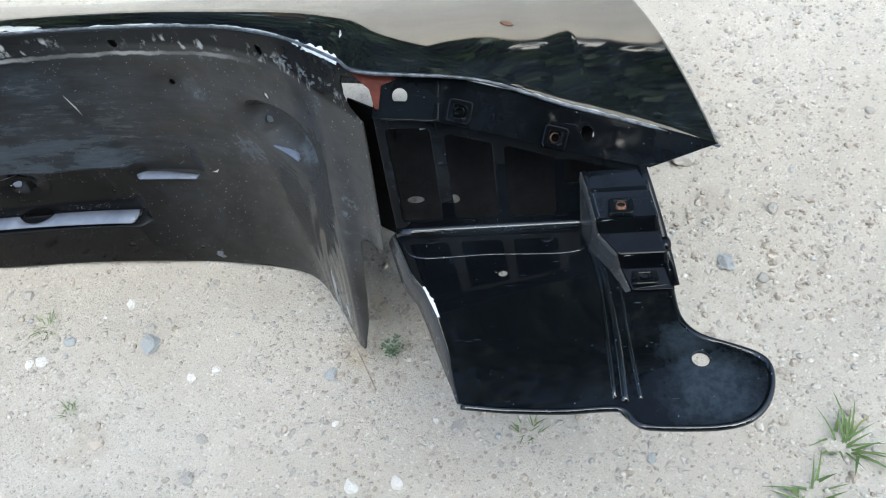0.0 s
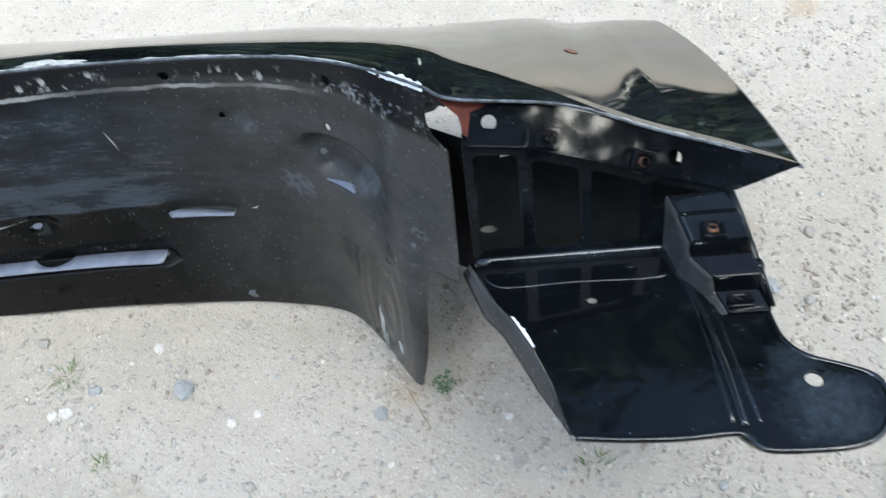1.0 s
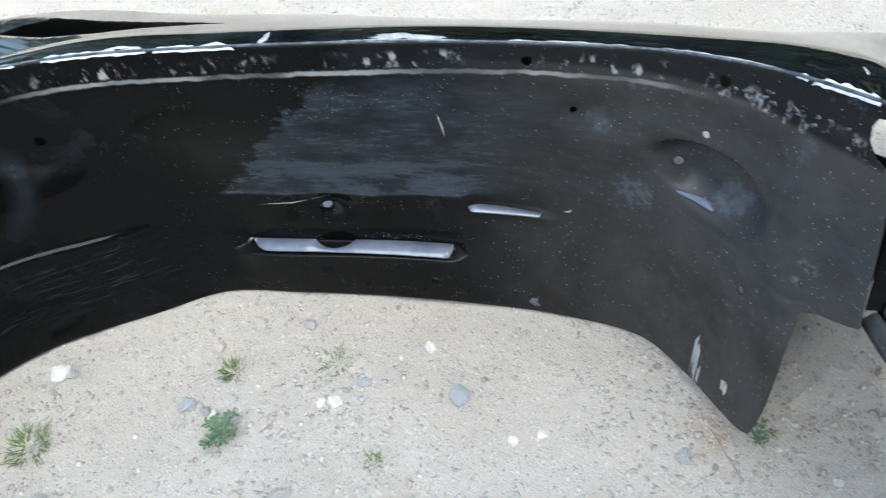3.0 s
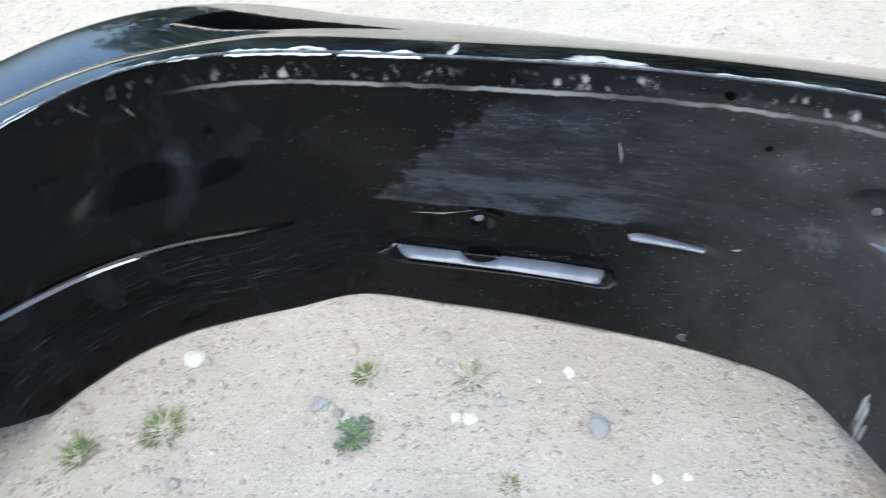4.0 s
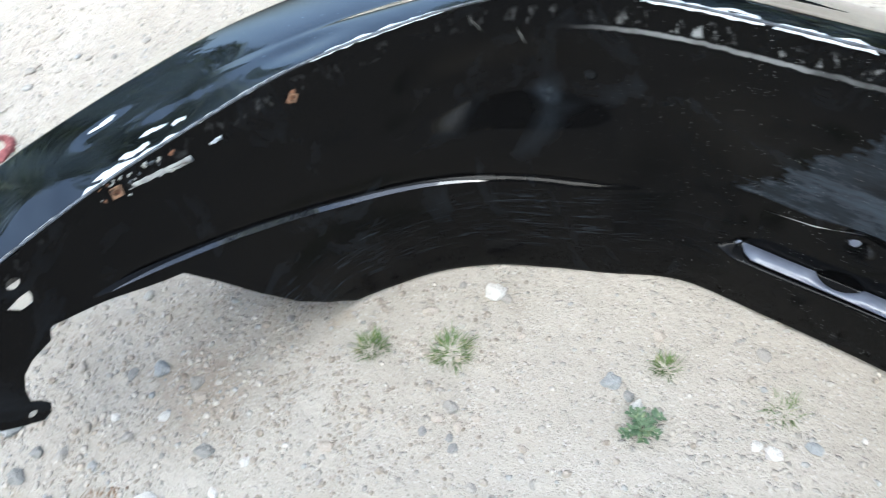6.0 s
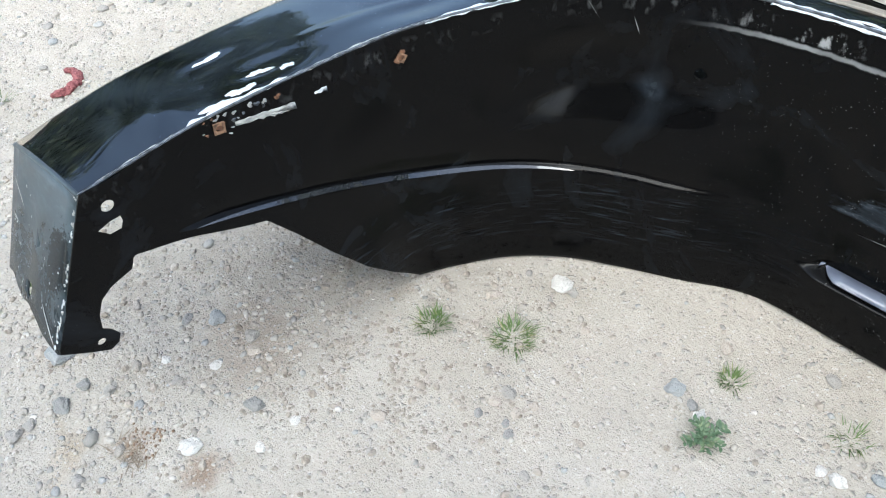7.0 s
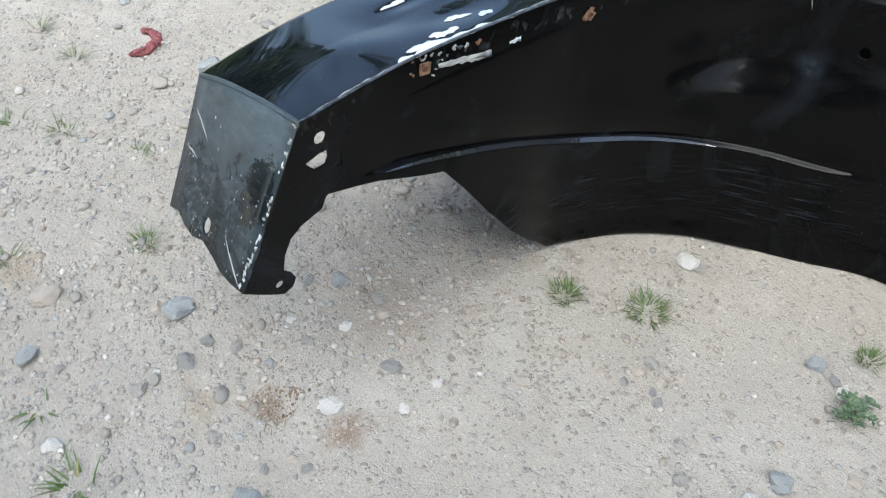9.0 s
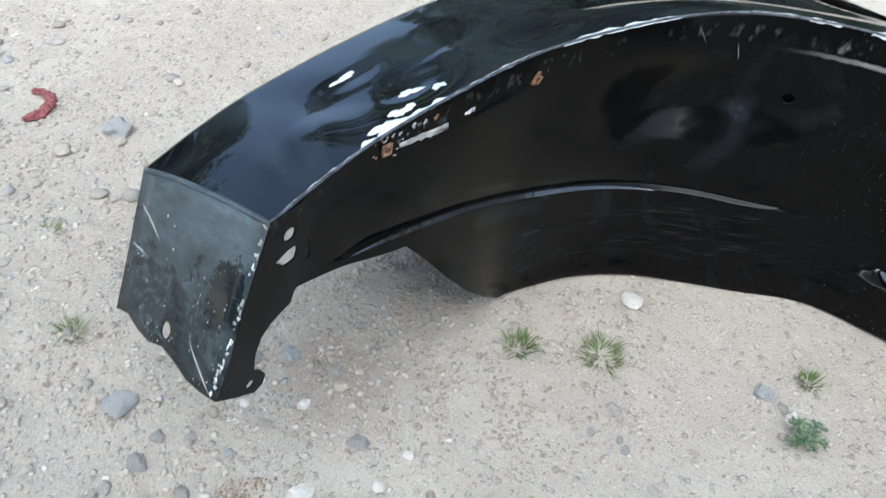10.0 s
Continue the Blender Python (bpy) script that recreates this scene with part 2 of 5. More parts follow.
def dirt_material():
    m = Mat("packed_sandy_dirt")
    big = m.ramp(m.noise(2.2, 5, 0.6), 0.35, 0.7)
    mid = m.ramp(m.noise(11, 7, 0.7), 0.35, 0.7)
    damp = m.mul(m.ramp(m.noise(4.5, 5, 0.65), 0.56, 0.70), 0.55)
    fine = m.noise(150, 5, 0.75)
    grain = m.cells(420, out="Color")
    warp = m.node("ShaderNodeVectorMath", operation="ADD")
    wn3 = m.node("ShaderNodeTexNoise")
    m.put(wn3.inputs["Vector"], m.co)
    wn3.inputs["Scale"].default_value = 60
    sc = m.node("ShaderNodeVectorMath", operation="SCALE")
    m.put(sc.inputs[0], wn3.outputs["Color"])
    sc.inputs["Scale"].default_value = 0.02
    m.put(warp.inputs[0], m.co)
    m.put(warp.inputs[1], sc.outputs[0])
    peb = m.cells(105, vec=warp.outputs[0])
    pebc = m.cells(105, out="Color", vec=warp.outputs[0])
    crowd = m.ramp(m.noise(7, 3), 0.40, 0.62, 0.78, 0.52)
    pick = m.mul(m.ramp(m.math("SUBTRACT", pebc, crowd), 0.0, 0.03), m.ramp(peb, 0.20, 0.42, 1, 0))
    col = m.mix(big, (0.42, 0.378, 0.322), (0.48, 0.445, 0.39))
    col = m.mix(m.mul(mid, 0.5), col, (0.40, 0.36, 0.305))
    col = m.mix(damp, col, (0.34, 0.295, 0.235))
    tan = m.mul(m.ramp(m.noise(6.5, 3, 0.5, m.scaled((1, 1, 1), (3.3, 1.7, 0))), 0.66, 0.74), 0.5)
    col = m.mix(tan, col, (0.36, 0.27, 0.16))
    for place, rad in (((-1.150, -.012, 0), .030), ((-1.16, .17, 0), .10), ((-1.06, .03, 0), .035)):
        n = m.node("ShaderNodeVectorMath", operation="DISTANCE")
        m.put(n.inputs[0], m.co)
        n.inputs[1].default_value = place
        d = m.add(n.outputs["Value"], m.mul(m.math("SUBTRACT", m.noise(40, 5, 0.7), 0.5), rad * 1.6))
        col = m.mix(m.ramp(d, rad * .2, rad, 0.8 if rad < .05 else 0.4, 0.0), col, (0.25, 0.175, 0.12))
    patch = m.ramp(m.noise(16, 4, 0.6), 0.38, 0.62)
    dust = m.noise(330, 3, 0.7)
    # dark specks: tiny shadows between the grains, painted into the colour
    col = m.mix(m.mul(m.ramp(dust, 0.44, 0.30), m.add(0.30, m.mul(patch, 0.5))), col, (0.20, 0.178, 0.15))
    col = m.mix(m.ramp(dust, 0.58, 0.72, 0.0, 0.32), col, (0.58, 0.545, 0.495))
    col = m.mix(m.ramp(fine, 0.42, 0.28, 0.0, 0.6), col, (0.24, 0.215, 0.18))
    col = m.mix(m.ramp(fine, 0.60, 0.74, 0.0, 0.5), col, (0.56, 0.54, 0.49))
    col = m.mix(m.mul(m.ramp(grain, 0.84, 0.9), 0.5), col, (0.60, 0.58, 0.54))
    col = m.mix(m.mul(m.ramp(grain, 0.14, 0.08), 0.6), col, (0.16, 0.15, 0.13))
    pc = m.mix(m.ramp(pebc, 0.65, 0.95), (0.29, 0.275, 0.25), (0.50, 0.475, 0.43))
    col = m.mix(m.mul(pick, 0.75), col, pc)
    h = m.add(m.mul(pick, 0.6), m.mul(m.noise(60, 7, 0.75), 1.5))
    h = m.add(h, m.mul(m.noise(420, 4, 0.7), 0.4))
    m.bump(h, 1.0, 0.0042)
    return m.done(col, 0.95, spec=0.2)


def stone_material(by_island):
    m = Mat("mixed_gravel" if by_island else "gravel_stone")
    r = m.island() if by_island else m.rand()
    ramp = m.node("ShaderNodeValToRGB")
    m.put(ramp.inputs[0], r)
    els = ramp.color_ramp.elements
    els[0].position, els[0].color = 0.0, (0.22, 0.215, 0.20, 1)
    els[1].position, els[1].color = 1.0, (0.66, 0.64, 0.60, 1)
    for p, c in ((0.10, (0.27, 0.26, 0.24, 1)), (0.35, (0.34, 0.305, 0.26, 1)), (0.60, (0.40, 0.362, 0.312, 1)), (0.78, (0.45, 0.415, 0.365, 1)), (0.84, (0.30, 0.32, 0.325, 1)), (0.88, (0.27, 0.285, 0.29, 1)), (0.90, (0.44, 0.405, 0.355, 1)), (0.965, (0.48, 0.445, 0.395, 1))):
        e = els.new(p)
        e.color = c
    f = m.ramp(m.noise(110, 5, 0.65), 0.35, 0.65)
    col = m.mix(m.add(0.15 if by_island else 0.04, m.mul(f, 0.45 if by_island else 0.34)), ramp.outputs[0], (0.44, 0.405, 0.355))
    col = m.mix(m.ramp(m.noise(420, 3), 0.5, 0.7, 0.0, 0.35), col, (0.20, 0.185, 0.165))
    m.bump(m.noise(260, 5, 0.65), 0.7, 0.0012)
    return m.done(col, 0.85, spec=0.3)


def leaf_material(name, a, b, dry=(0.30, 0.26, 0.12), amount=0.25):
    m = Mat(name)
    r = m.island()
    col = m.mix(r, a, b)
    col = m.mix(m.mul(m.ramp(r, 0.8, 0.95), amount * 3), col, dry)
    col = m.mix(m.mul(m.noise(160, 3), 0.3), col, b)
    m.b.inputs["Transmission Weight"].default_value = 0.0
    m.b.inputs["Subsurface Weight"].default_value = 0.0
    return m.done(col, 0.55, spec=0.35)


# mirror-like gloss for the highlight strip on the bead
def highlight_gloss_material():
    m = Mat("bead_highlight_gloss")
    m.bump(m.noise(60, 3), 0.08, 0.001)
    return m.done(m.mix(m.noise(50, 3), (0.012, 0.013, 0.016), (0.03, 0.032, 0.038)), 0.03, spec=0.9)


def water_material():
    m = Mat("sky_sheen_rainwater")
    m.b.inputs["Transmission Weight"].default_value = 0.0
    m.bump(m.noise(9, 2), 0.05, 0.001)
    # pale lavender base puts the sky's reflection into the water's colour
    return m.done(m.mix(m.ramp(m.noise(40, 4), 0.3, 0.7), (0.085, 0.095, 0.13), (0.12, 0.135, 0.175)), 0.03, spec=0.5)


PAINT = black_paint("gloss_black_paint", 0.035, 0.15, 0.07, 0.84, 1.0, 0.6)
# dried dust: place, reach, weight
DUSTY = (((.200, .303, .264), .046, .07), ((.185, .345, .258), .030, .07), ((-.03, .49, .30), .030, .07), ((.02, .49, .29), .028, .06))
PLATE = black_paint("gloss_black_plate_paint", 0.05, 0.03, 0.12, 0.86, 0.0, 0.17, DUSTY)
EDGE = black_paint("worn_gloss_edge", 0.07, 0.10, 0.1, 0.74, 0.0, 0.6)
CAP = scuffed_paint()
WALL = wall_paint()
HEM = plain("worn_black_edge", (0.006, 0.007, 0.009), (0.11, 0.125, 0.15), 120, 0.35, 0.0, 0.0006)
PRIMER = plain("pale_bare_primer", (0.48, 0.51, 0.54), (0.70, 0.72, 0.74), 60, 0.6, 0.0, 0.0008)
GREY = plain("grey_bare_filler", (0.22, 0.22, 0.21), (0.45, 0.45, 0.43), 90, 0.6, 0.0, 0.0008)
RUST = plain("brown_rust", (0.06, 0.028, 0.018), (0.24, 0.115, 0.06), 150, 0.9, 0.0, 0.001)
CLIP = plain("rusty_beige_clip", (0.035, 0.016, 0.010), (0.34, 0.20, 0.12), 210, 0.8, 0.0, 0.001)
RED = plain("red_oxide_primer", (0.042, 0.008, 0.005), (0.075, 0.016, 0.010), 60, 0.6, spec=0.15)
DIRT = dirt_material()
GRAVEL = stone_material(True)
STONE = stone_material(False)
WHITE_STONE = plain("chalk_white_stone", (0.54, 0.52, 0.48), (0.74, 0.72, 0.68), 45, 0.9, 0, 0.0018)
BLUE_STONE = plain("blue_grey_stone", (0.25, 0.275, 0.285), (0.43, 0.43, 0.42), 35, 0.85, 0, 0.0018)
GREY_STONE = plain("grey_beige_stone", (0.28, 0.265, 0.24), (0.44, 0.41, 0.37), 40, 0.9, 0, 0.0016)
DARK_STONE = plain("dark_grey_stone", (0.19, 0.19, 0.185), (0.37, 0.36, 0.335), 35, 0.85, 0, 0.0016)
PINK_STONE = plain("pinkish_stone", (0.34, 0.285, 0.235), (0.50, 0.45, 0.39), 55, 0.85, 0, 0.001)
GRASS = leaf_material("grass_blade", (0.065, 0.11, 0.03), (0.13, 0.18, 0.06))
WEED = leaf_material("weed_leaf", (0.045, 0.085, 0.045), (0.11, 0.16, 0.085), amount=0.05)
TREE_LEAF = leaf_material("tree_leaf", (0.010, 0.022, 0.008), (0.030, 0.052, 0.018), amount=0.0)
BARK = plain("bark", (0.08, 0.06, 0.045), (0.16, 0.13, 0.10), 8, 0.9, 0, 0.02)
CLOTH = plain("faded_red_cloth", (0.14, 0.035, 0.04), (0.38, 0.14, 0.14), 230, 0.95, 0, 0.004)
ROOT = plain("dry_brown_roots", (0.16, 0.125, 0.09), (0.30, 0.25, 0.19), 90, 0.95)
EARTH = plain("crumbled_earth", (0.21, 0.178, 0.142), (0.40, 0.355, 0.30), 70, 0.95, 0, 0.0012)
SOIL = plain("brown_soil", (0.11, 0.070, 0.045), (0.28, 0.20, 0.14), 120, 0.95)
# near-black with hardly any shine: the shade inside gaps and openings as colour
SHADE = plain("gap_shade_black", (0.004, 0.004, 0.005), (0.008, 0.008, 0.009), 80, 0.5, 0, 0.0008, spec=0.08)
BEAD_GLOSS = highlight_gloss_material()
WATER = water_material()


# ---- mesh helpers ----
def mesh_object(name, verts, faces, material, smooth=True):
    me = bpy.data.meshes.new(name)
    me.from_pydata([tuple(map(float, v)) for v in verts], [], faces)
    me.materials.append(material)
    if smooth:
        me.polygons.foreach_set("use_smooth", [True] * len(me.polygons))
    me.update()
    return new(name, me)


def under(ob, parent, label=""):
    ob.parent = parent
    if label:
        ob["label"] = label
    return ob


def part(name, bm, material, parent, label="", smooth=False):
    me = bpy.data.meshes.new(name)
    bmesh.ops.recalc_face_normals(bm, faces=bm.faces[:])
    bm.to_mesh(me)
    bm.free()
    me.materials.append(material)
    if smooth:
        me.polygons.foreach_set("use_smooth", [True] * len(me.polygons))
    ob = new(name, me)
    return under(ob, parent, label) if parent else ob


def grid_faces(nu, nv):
    return [(i * nv + j, i * nv + j + 1, (i + 1) * nv + j + 1, (i + 1) * nv + j) for i in range(nu - 1) for j in range(nv - 1)]


def sheet(name, P, material, parent, thick=0.0014, label=""):
    """A bent sheet of metal from a grid of places, with its thickness."""
    nu, nv = P.shape[:2]
    ob = mesh_object(name, P.reshape(-1, 3), grid_faces(nu, nv), material)
    s = ob.modifiers.new("thickness", "SOLIDIFY")
    s.thickness, s.offset = thick, 0.0
    return under(ob, parent, label)


def spline(pts, u):
    """Catmull-Rom through evenly numbered stations, for an array of parameters."""
    p = np.array(pts, float)
    if p.ndim == 1:
        p = p[:, None]
    n = len(p) - 1
    u = np.clip(np.asarray(u, float), 0, n)
    i = np.minimum(u.astype(int), n - 1)
    f = (u - i)[..., None]
    a, b, c, d = p[np.maximum(i - 1, 0)], p[i], p[i + 1], p[np.minimum(i + 2, n)]
    return b + 0.5 * f * (c - a + f * (2 * a - 5 * b + 4 * c - d + f * (3 * (b - c) + d - a)))


def step(a, b, x):
    t = np.clip((np.asarray(x, float) - a) / (b - a), 0, 1)
    return t * t * (3 - 2 * t)


def hump(x, a, b, c, d):
    return step(a, b, x) * (1 - step(c, d, x))


def cut(ob, cutters):
    """Cuts shapes out of a mesh for good, and removes the cutters."""
    for c in cutters:
        b = ob.modifiers.new("cut", "BOOLEAN")
        b.operation, b.object, b.solver = "DIFFERENCE", c, "EXACT"
    deps = bpy.context.evaluated_depsgraph_get()
    deps.update()
    me = bpy.data.meshes.new_from_object(ob.evaluated_get(deps))
    ob.modifiers.clear()
    ob.data = me
    for c in cutters:
        bpy.data.objects.remove(c)


def cutter(place, axis, radius, depth=0.02, sides=20, squash=1.0, turn=0.0):
    bm = bmesh.new()
    bmesh.ops.create_cone(bm, cap_ends=True, segments=sides, radius1=radius, radius2=radius, depth=depth)
    q = Vector(axis).to_track_quat("Z", "Y").to_matrix().to_4x4()
    bm.transform(Matrix.Translation(place) @ q @ Matrix.Rotation(turn, 4, "Z") @ Matrix.Diagonal((squash, 1, 1, 1)))
    me = bpy.data.meshes.new("cutter")
    bm.to_mesh(me)
    bm.free()
    return new("cutter", me)


def prism(outline, x, depth):
    """A cutter along x with an outline in y and z."""
    bm = bmesh.new()
    a = [bm.verts.new((x - depth, y, z)) for y, z in outline]
    b = [bm.verts.new((x + depth, y, z)) for y, z in outline]
    bm.faces.new(a)
    bm.faces.new(b)
    for i in range(len(a)):
        k = (i + 1) % len(a)
        bm.faces.new((a[i], a[k], b[k], b[i]))
    bmesh.ops.recalc_face_normals(bm, faces=bm.faces[:])
    me = bpy.data.meshes.new("cutter")
    bm.to_mesh(me)
    bm.free()
    return new("cutter", me)


def slab_bm(outline, origin, ax, ay, thick, bevel=0.0):
    """A flat pressed plate: outline in metres along ax and ay from origin, thickened along its normal."""
    ax, ay = Vector(ax).normalized(), Vector(ay)
    nz = ax.cross(ay).normalized()
    ay = nz.cross(ax)
    m = Matrix((ax, ay, nz)).transposed().to_4x4()
    m.translation = origin
    bm = bmesh.new()
    vs = [bm.verts.new((x, y, 0)) for x, y in outline]
    f = bm.faces.new(vs)
    r = bmesh.ops.extrude_face_region(bm, geom=[f])
    top = [v for v in r["geom"] if isinstance(v, bmesh.types.BMVert)]
    bmesh.ops.translate(bm, verts=top, vec=(0, 0, thick))
    bmesh.ops.recalc_face_normals(bm, faces=bm.faces[:])
    if bevel:
        bmesh.ops.bevel(bm, geom=bm.edges[:], offset=bevel, segments=2, affect="EDGES")
    bm.transform(m)
    return bm


def tube(name, pts, radius, material, parent, sides=8, label=""):
    """A round rod along a line of places; radius may be a list."""
    pts = [Vector(p) for p in pts]
    n = len(pts)
    rr = radius if isinstance(radius, (list, np.ndarray)) else [radius] * n
    verts, faces = [], []
    for i, p in enumerate(pts):
        t = (pts[min(i + 1, n - 1)] - pts[max(i - 1, 0)]).normalized()
        s = t.cross(Vector((0, 0, 1)))
        s = s.normalized() if s.length > 1e-4 else Vector((1, 0, 0))
        w = s.cross(t)
        for k in range(sides):
            a = 2 * math.pi * k / sides
            verts.append(p + (s * math.cos(a) + w * math.sin(a)) * float(rr[i]))
    for i in range(n - 1):
        for k in range(sides):
            faces.append((i * sides + k, i * sides + (k + 1) % sides, (i + 1) * sides + (k + 1) % sides, (i + 1) * sides + k))
    faces += [tuple(range(sides))[::-1], tuple(range((n - 1) * sides, n * sides))]
    ob = mesh_object(name, verts, faces, material)
    return under(ob, parent, label) if parent else ob


# ---- ground: one sheet to the horizon ----
def far_out(a, b, fine, reach, grow=1.35):
    line = list(np.arange(a, b + fine / 2, fine))
    s = fine
    while line[-1] < b + reach:
        s *= grow
        line.append(line[-1] + s)
    s, low = fine, [a]
    while low[-1] > a - reach:
        s *= grow
        low.append(low[-1] - s)
    return np.array(low[:0:-1] + line)


def relief(x, y):
    v = Vector((x, y, 0))
    rough = 1.0 + 0.9 * min(1.0, max(0.0, (-1.0 - x) / 0.25))
    clods = 0.0016 * noise.noise(v * 34) + 0.0016 * max(0.0, noise.noise(v * 62) - 0.12) + 0.0009 * noise.noise(v * 95)
    return 0.006 * noise.noise(v * 2.3) + 0.003 * noise.noise(v * 9) + rough * clods


gx, gy = far_out(-2.2, 0.6, 0.0065, 900), far_out(-0.4, 1.3, 0.0065, 900)
gverts = []
for X in gx:
    for Y in gy:
        near = math.exp(-max(0.0, math.hypot(X + 0.8, Y - 0.5) - 2.0) / 6)
        gverts.append((X, Y, relief(X, Y) * near - 0.004))
ground = mesh_object("ground", gverts, grid_faces(len(gx), len(gy)), DIRT)
tagged(ground, "pale dry packed sandy dirt ground with fine gravel", "ground", kind="structure")
if ground.data.polygons[0].normal.z < 0:
    ground.data.flip_normals()


# ---- the fender ----
fender = new("fender")
fender.location = (-0.6, 0.62, 0.0)
tagged(fender, "dented black painted steel vehicle fender lying on dirt", "fender")
FIX = Matrix.Translation(fender.location).inverted()

# stations along the arch: upper edge and lower edge
RIM = [(-1.129, .072, .343), (-1.131, .140, .345), (-1.128, .205, .347), (-1.113, .300, .350), (-1.088, .395, .355), (-1.050, .480, .357), (-1.003, .558, .358), (-.950, .608, .360), (-.880, .640, .361), (-.790, .656, .363), (-.660, .662, .365)]
RIM += [(-.547, .664, .366), (-.433, .664, .366), (-.326, .656, .367), (-.228, .638, .371), (-.157, .606, .379), (-.116, .575, .387), (-.084, .547, .393), (-.058, .526, .395), (.030, .531, .374), (.100, .524, .346), (.165, .518, .322), (.230, .511, .297)]
FOOT = [(-1.126, .088, 0), (-1.095, .144, 0), (-1.070, .226, 0), (-1.074, .302, 0), (-1.082, .378, 0), (-1.040, .462, 0), (-.980, .522, 0), (-.915, .560, 0), (-.850, .592, 0), (-.765, .634, 0), (-.660, .640, 0)]
FOOT += [(-.547, .642, 0), (-.433, .638, 0), (-.335, .630, 0), (-.235, .607, 0), (-.180, .545, .018), (-.132, .466, .050), (-.109, .474, .080), (-.075, .416, .104)]
WALL_RIM = RIM[:18] + [(-.066, .535, .391)]


def outward(u):
    d = spline(RIM, np.asarray(u) + 0.06) - spline(RIM, np.asarray(u) - 0.06)
    n = np.stack([-d[..., 1], d[..., 0], 0 * d[..., 0]], -1)
    return n / np.linalg.norm(n, axis=-1, keepdims=True)


BEAD = [.22, .260, .308, .402, .508, .565, .605, .62, .635, .64]


def pressing(u, v, z):
    """How far the wall is pressed outward at a station and a share of the way down."""
    off = -0.0014 * step(0.085, 0.10, v) * (0.15 + 0.85 * step(6.5, 9.0, u))
    mid = hump(u, 7.4, 9.9, 13.0, 14.8)
    ledge = 0.022 * step(0.12, 0.6, v) * (1 - step(.795, .812, v))
    soft = 0.022 * step(0.12, 0.55, v) * (1 - step(0.62, 0.95, v))
    share = hump(u, 9.3, 9.6, 11.85, 12.0)
    off = off + mid * (share * ledge + (1 - share) * soft)
    shelf = hump(u, 11.95, 12.15, 12.75, 13.1) * hump(v, .38, .58, .620, .634)
    off = off + 0.009 * shelf
    vb = spline(BEAD, u)[..., 0]
    groove = np.exp(-np.clip(vb - v, 0, None) / 0.06) * (1 - step(vb, vb + 0.016, v))
    off = off + 0.0060 * hump(u, 0.6, 1.6, 7.6, 9.0) * groove
    off = off + 0.016 * hump(u, 4.6, 6.3, 6.9, 8.9) * hump(v, .08, .26, .32, .44)
    dim = ((u - 14.72) / 0.72) ** 2 + ((v - .33 - 0.045 * (u - 14.7)) / .083) ** 2
    off = off + 0.023 * np.exp(-dim ** 3) - 0.006 * np.exp(-((u - 14.22) / .13) ** 2 - ((v - .33) / .022) ** 2)
    off = off + 0.012 * np.exp(-((u - 10.6) / .20) ** 2 - ((v - .63) / .040) ** 2)
    off = off + 0.008 * np.exp(-((u - 13.3) / .30) ** 2 - ((v - .19) / .05) ** 2)
    ring = np.hypot((u - 15.3) / 2.2, v - .80)
    off = off + 0.0005 * np.sin(ring * 55) * np.exp(-(ring / .30) ** 2)
    off = off + 0.0012 * np.sin(u * 2.1 + 3 * v) * step(0.1, 0.3, v) * (1 - step(.8, 1, v))
    return off


def trim(u):
    """Share of the way down at which the sheet ends: the wall is cut back beside its point."""
    return np.interp(u, (0, 1, 2.0, 2.25, 2.6, 3, 3.45, 3.95, 4.25, 4.6, 16.1, 16.5, 16.65, 16.75, 16.82, 17.1, 17.5, 18), (.242, .296, .365, .46, .61, .75, .865, .975, .99, 1, 1, .915, .83, .69, .612, .605, .59, .56))


def wall_at(u, v):
    u, v = np.broadcast_arrays(np.asarray(u, float), np.asarray(v, float))
    v = v * trim(u)
    r, f = spline(WALL_RIM, u), spline(FOOT, u)
    p = r + (f - r) * v[..., None]
    return p + outward(np.clip(u, 0, 17)) * pressing(u, v, p[..., 2])[..., None]


us = np.concatenate([np.linspace(0, 4.6, 140), np.linspace(4.6, 15.9, 240)[1:], np.linspace(15.9, 16.95, 71)[1:], np.linspace(16.95, 18, 25)[1:]])
ts = np.concatenate([np.linspace(0, .58, 74), np.linspace(.58, .66, 22)[1:], np.linspace(.66, 1, 34)[1:]])
UU, TT = np.meshgrid(us, ts, indexing="ij")
turn_line = np.where(us < 8.2, np.clip(spline(BEAD, us)[:, 0] / trim(us), .5, .94), np.interp(us, (8.2, 9.3, 13, 14.5), (.635, .795, .795, .6)))[:, None]
VV = np.where(TT < .6, TT / .6 * turn_line, turn_line + (TT - .6) / .4 * (1 - turn_line))
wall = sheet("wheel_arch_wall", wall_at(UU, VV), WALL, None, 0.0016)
BOLT = [(.070, .3015), (.084, .3045), (.0935, .304), (.0935, .2965), (.090, .2900), (.079, .2905)]
holes = []
for u, v, r, q in ((12.8, .05, .0048, 1), (14.65, .052, .005, 1), (14.55, .195, .0042, .8), (11.6, .9, .005, 1), (12.55, .917, .0028, 1), (15.45, .583, .0045, .7), (13.2, .2, .0035, 1), (14.22, .33, .0045, 1), (7.8, .255, .0062, 1), (11.65, .69, .002, 1)):
    p = wall_at(u, v)
    holes.append(cutter(p, outward(u), r, 0.05, 20, q))
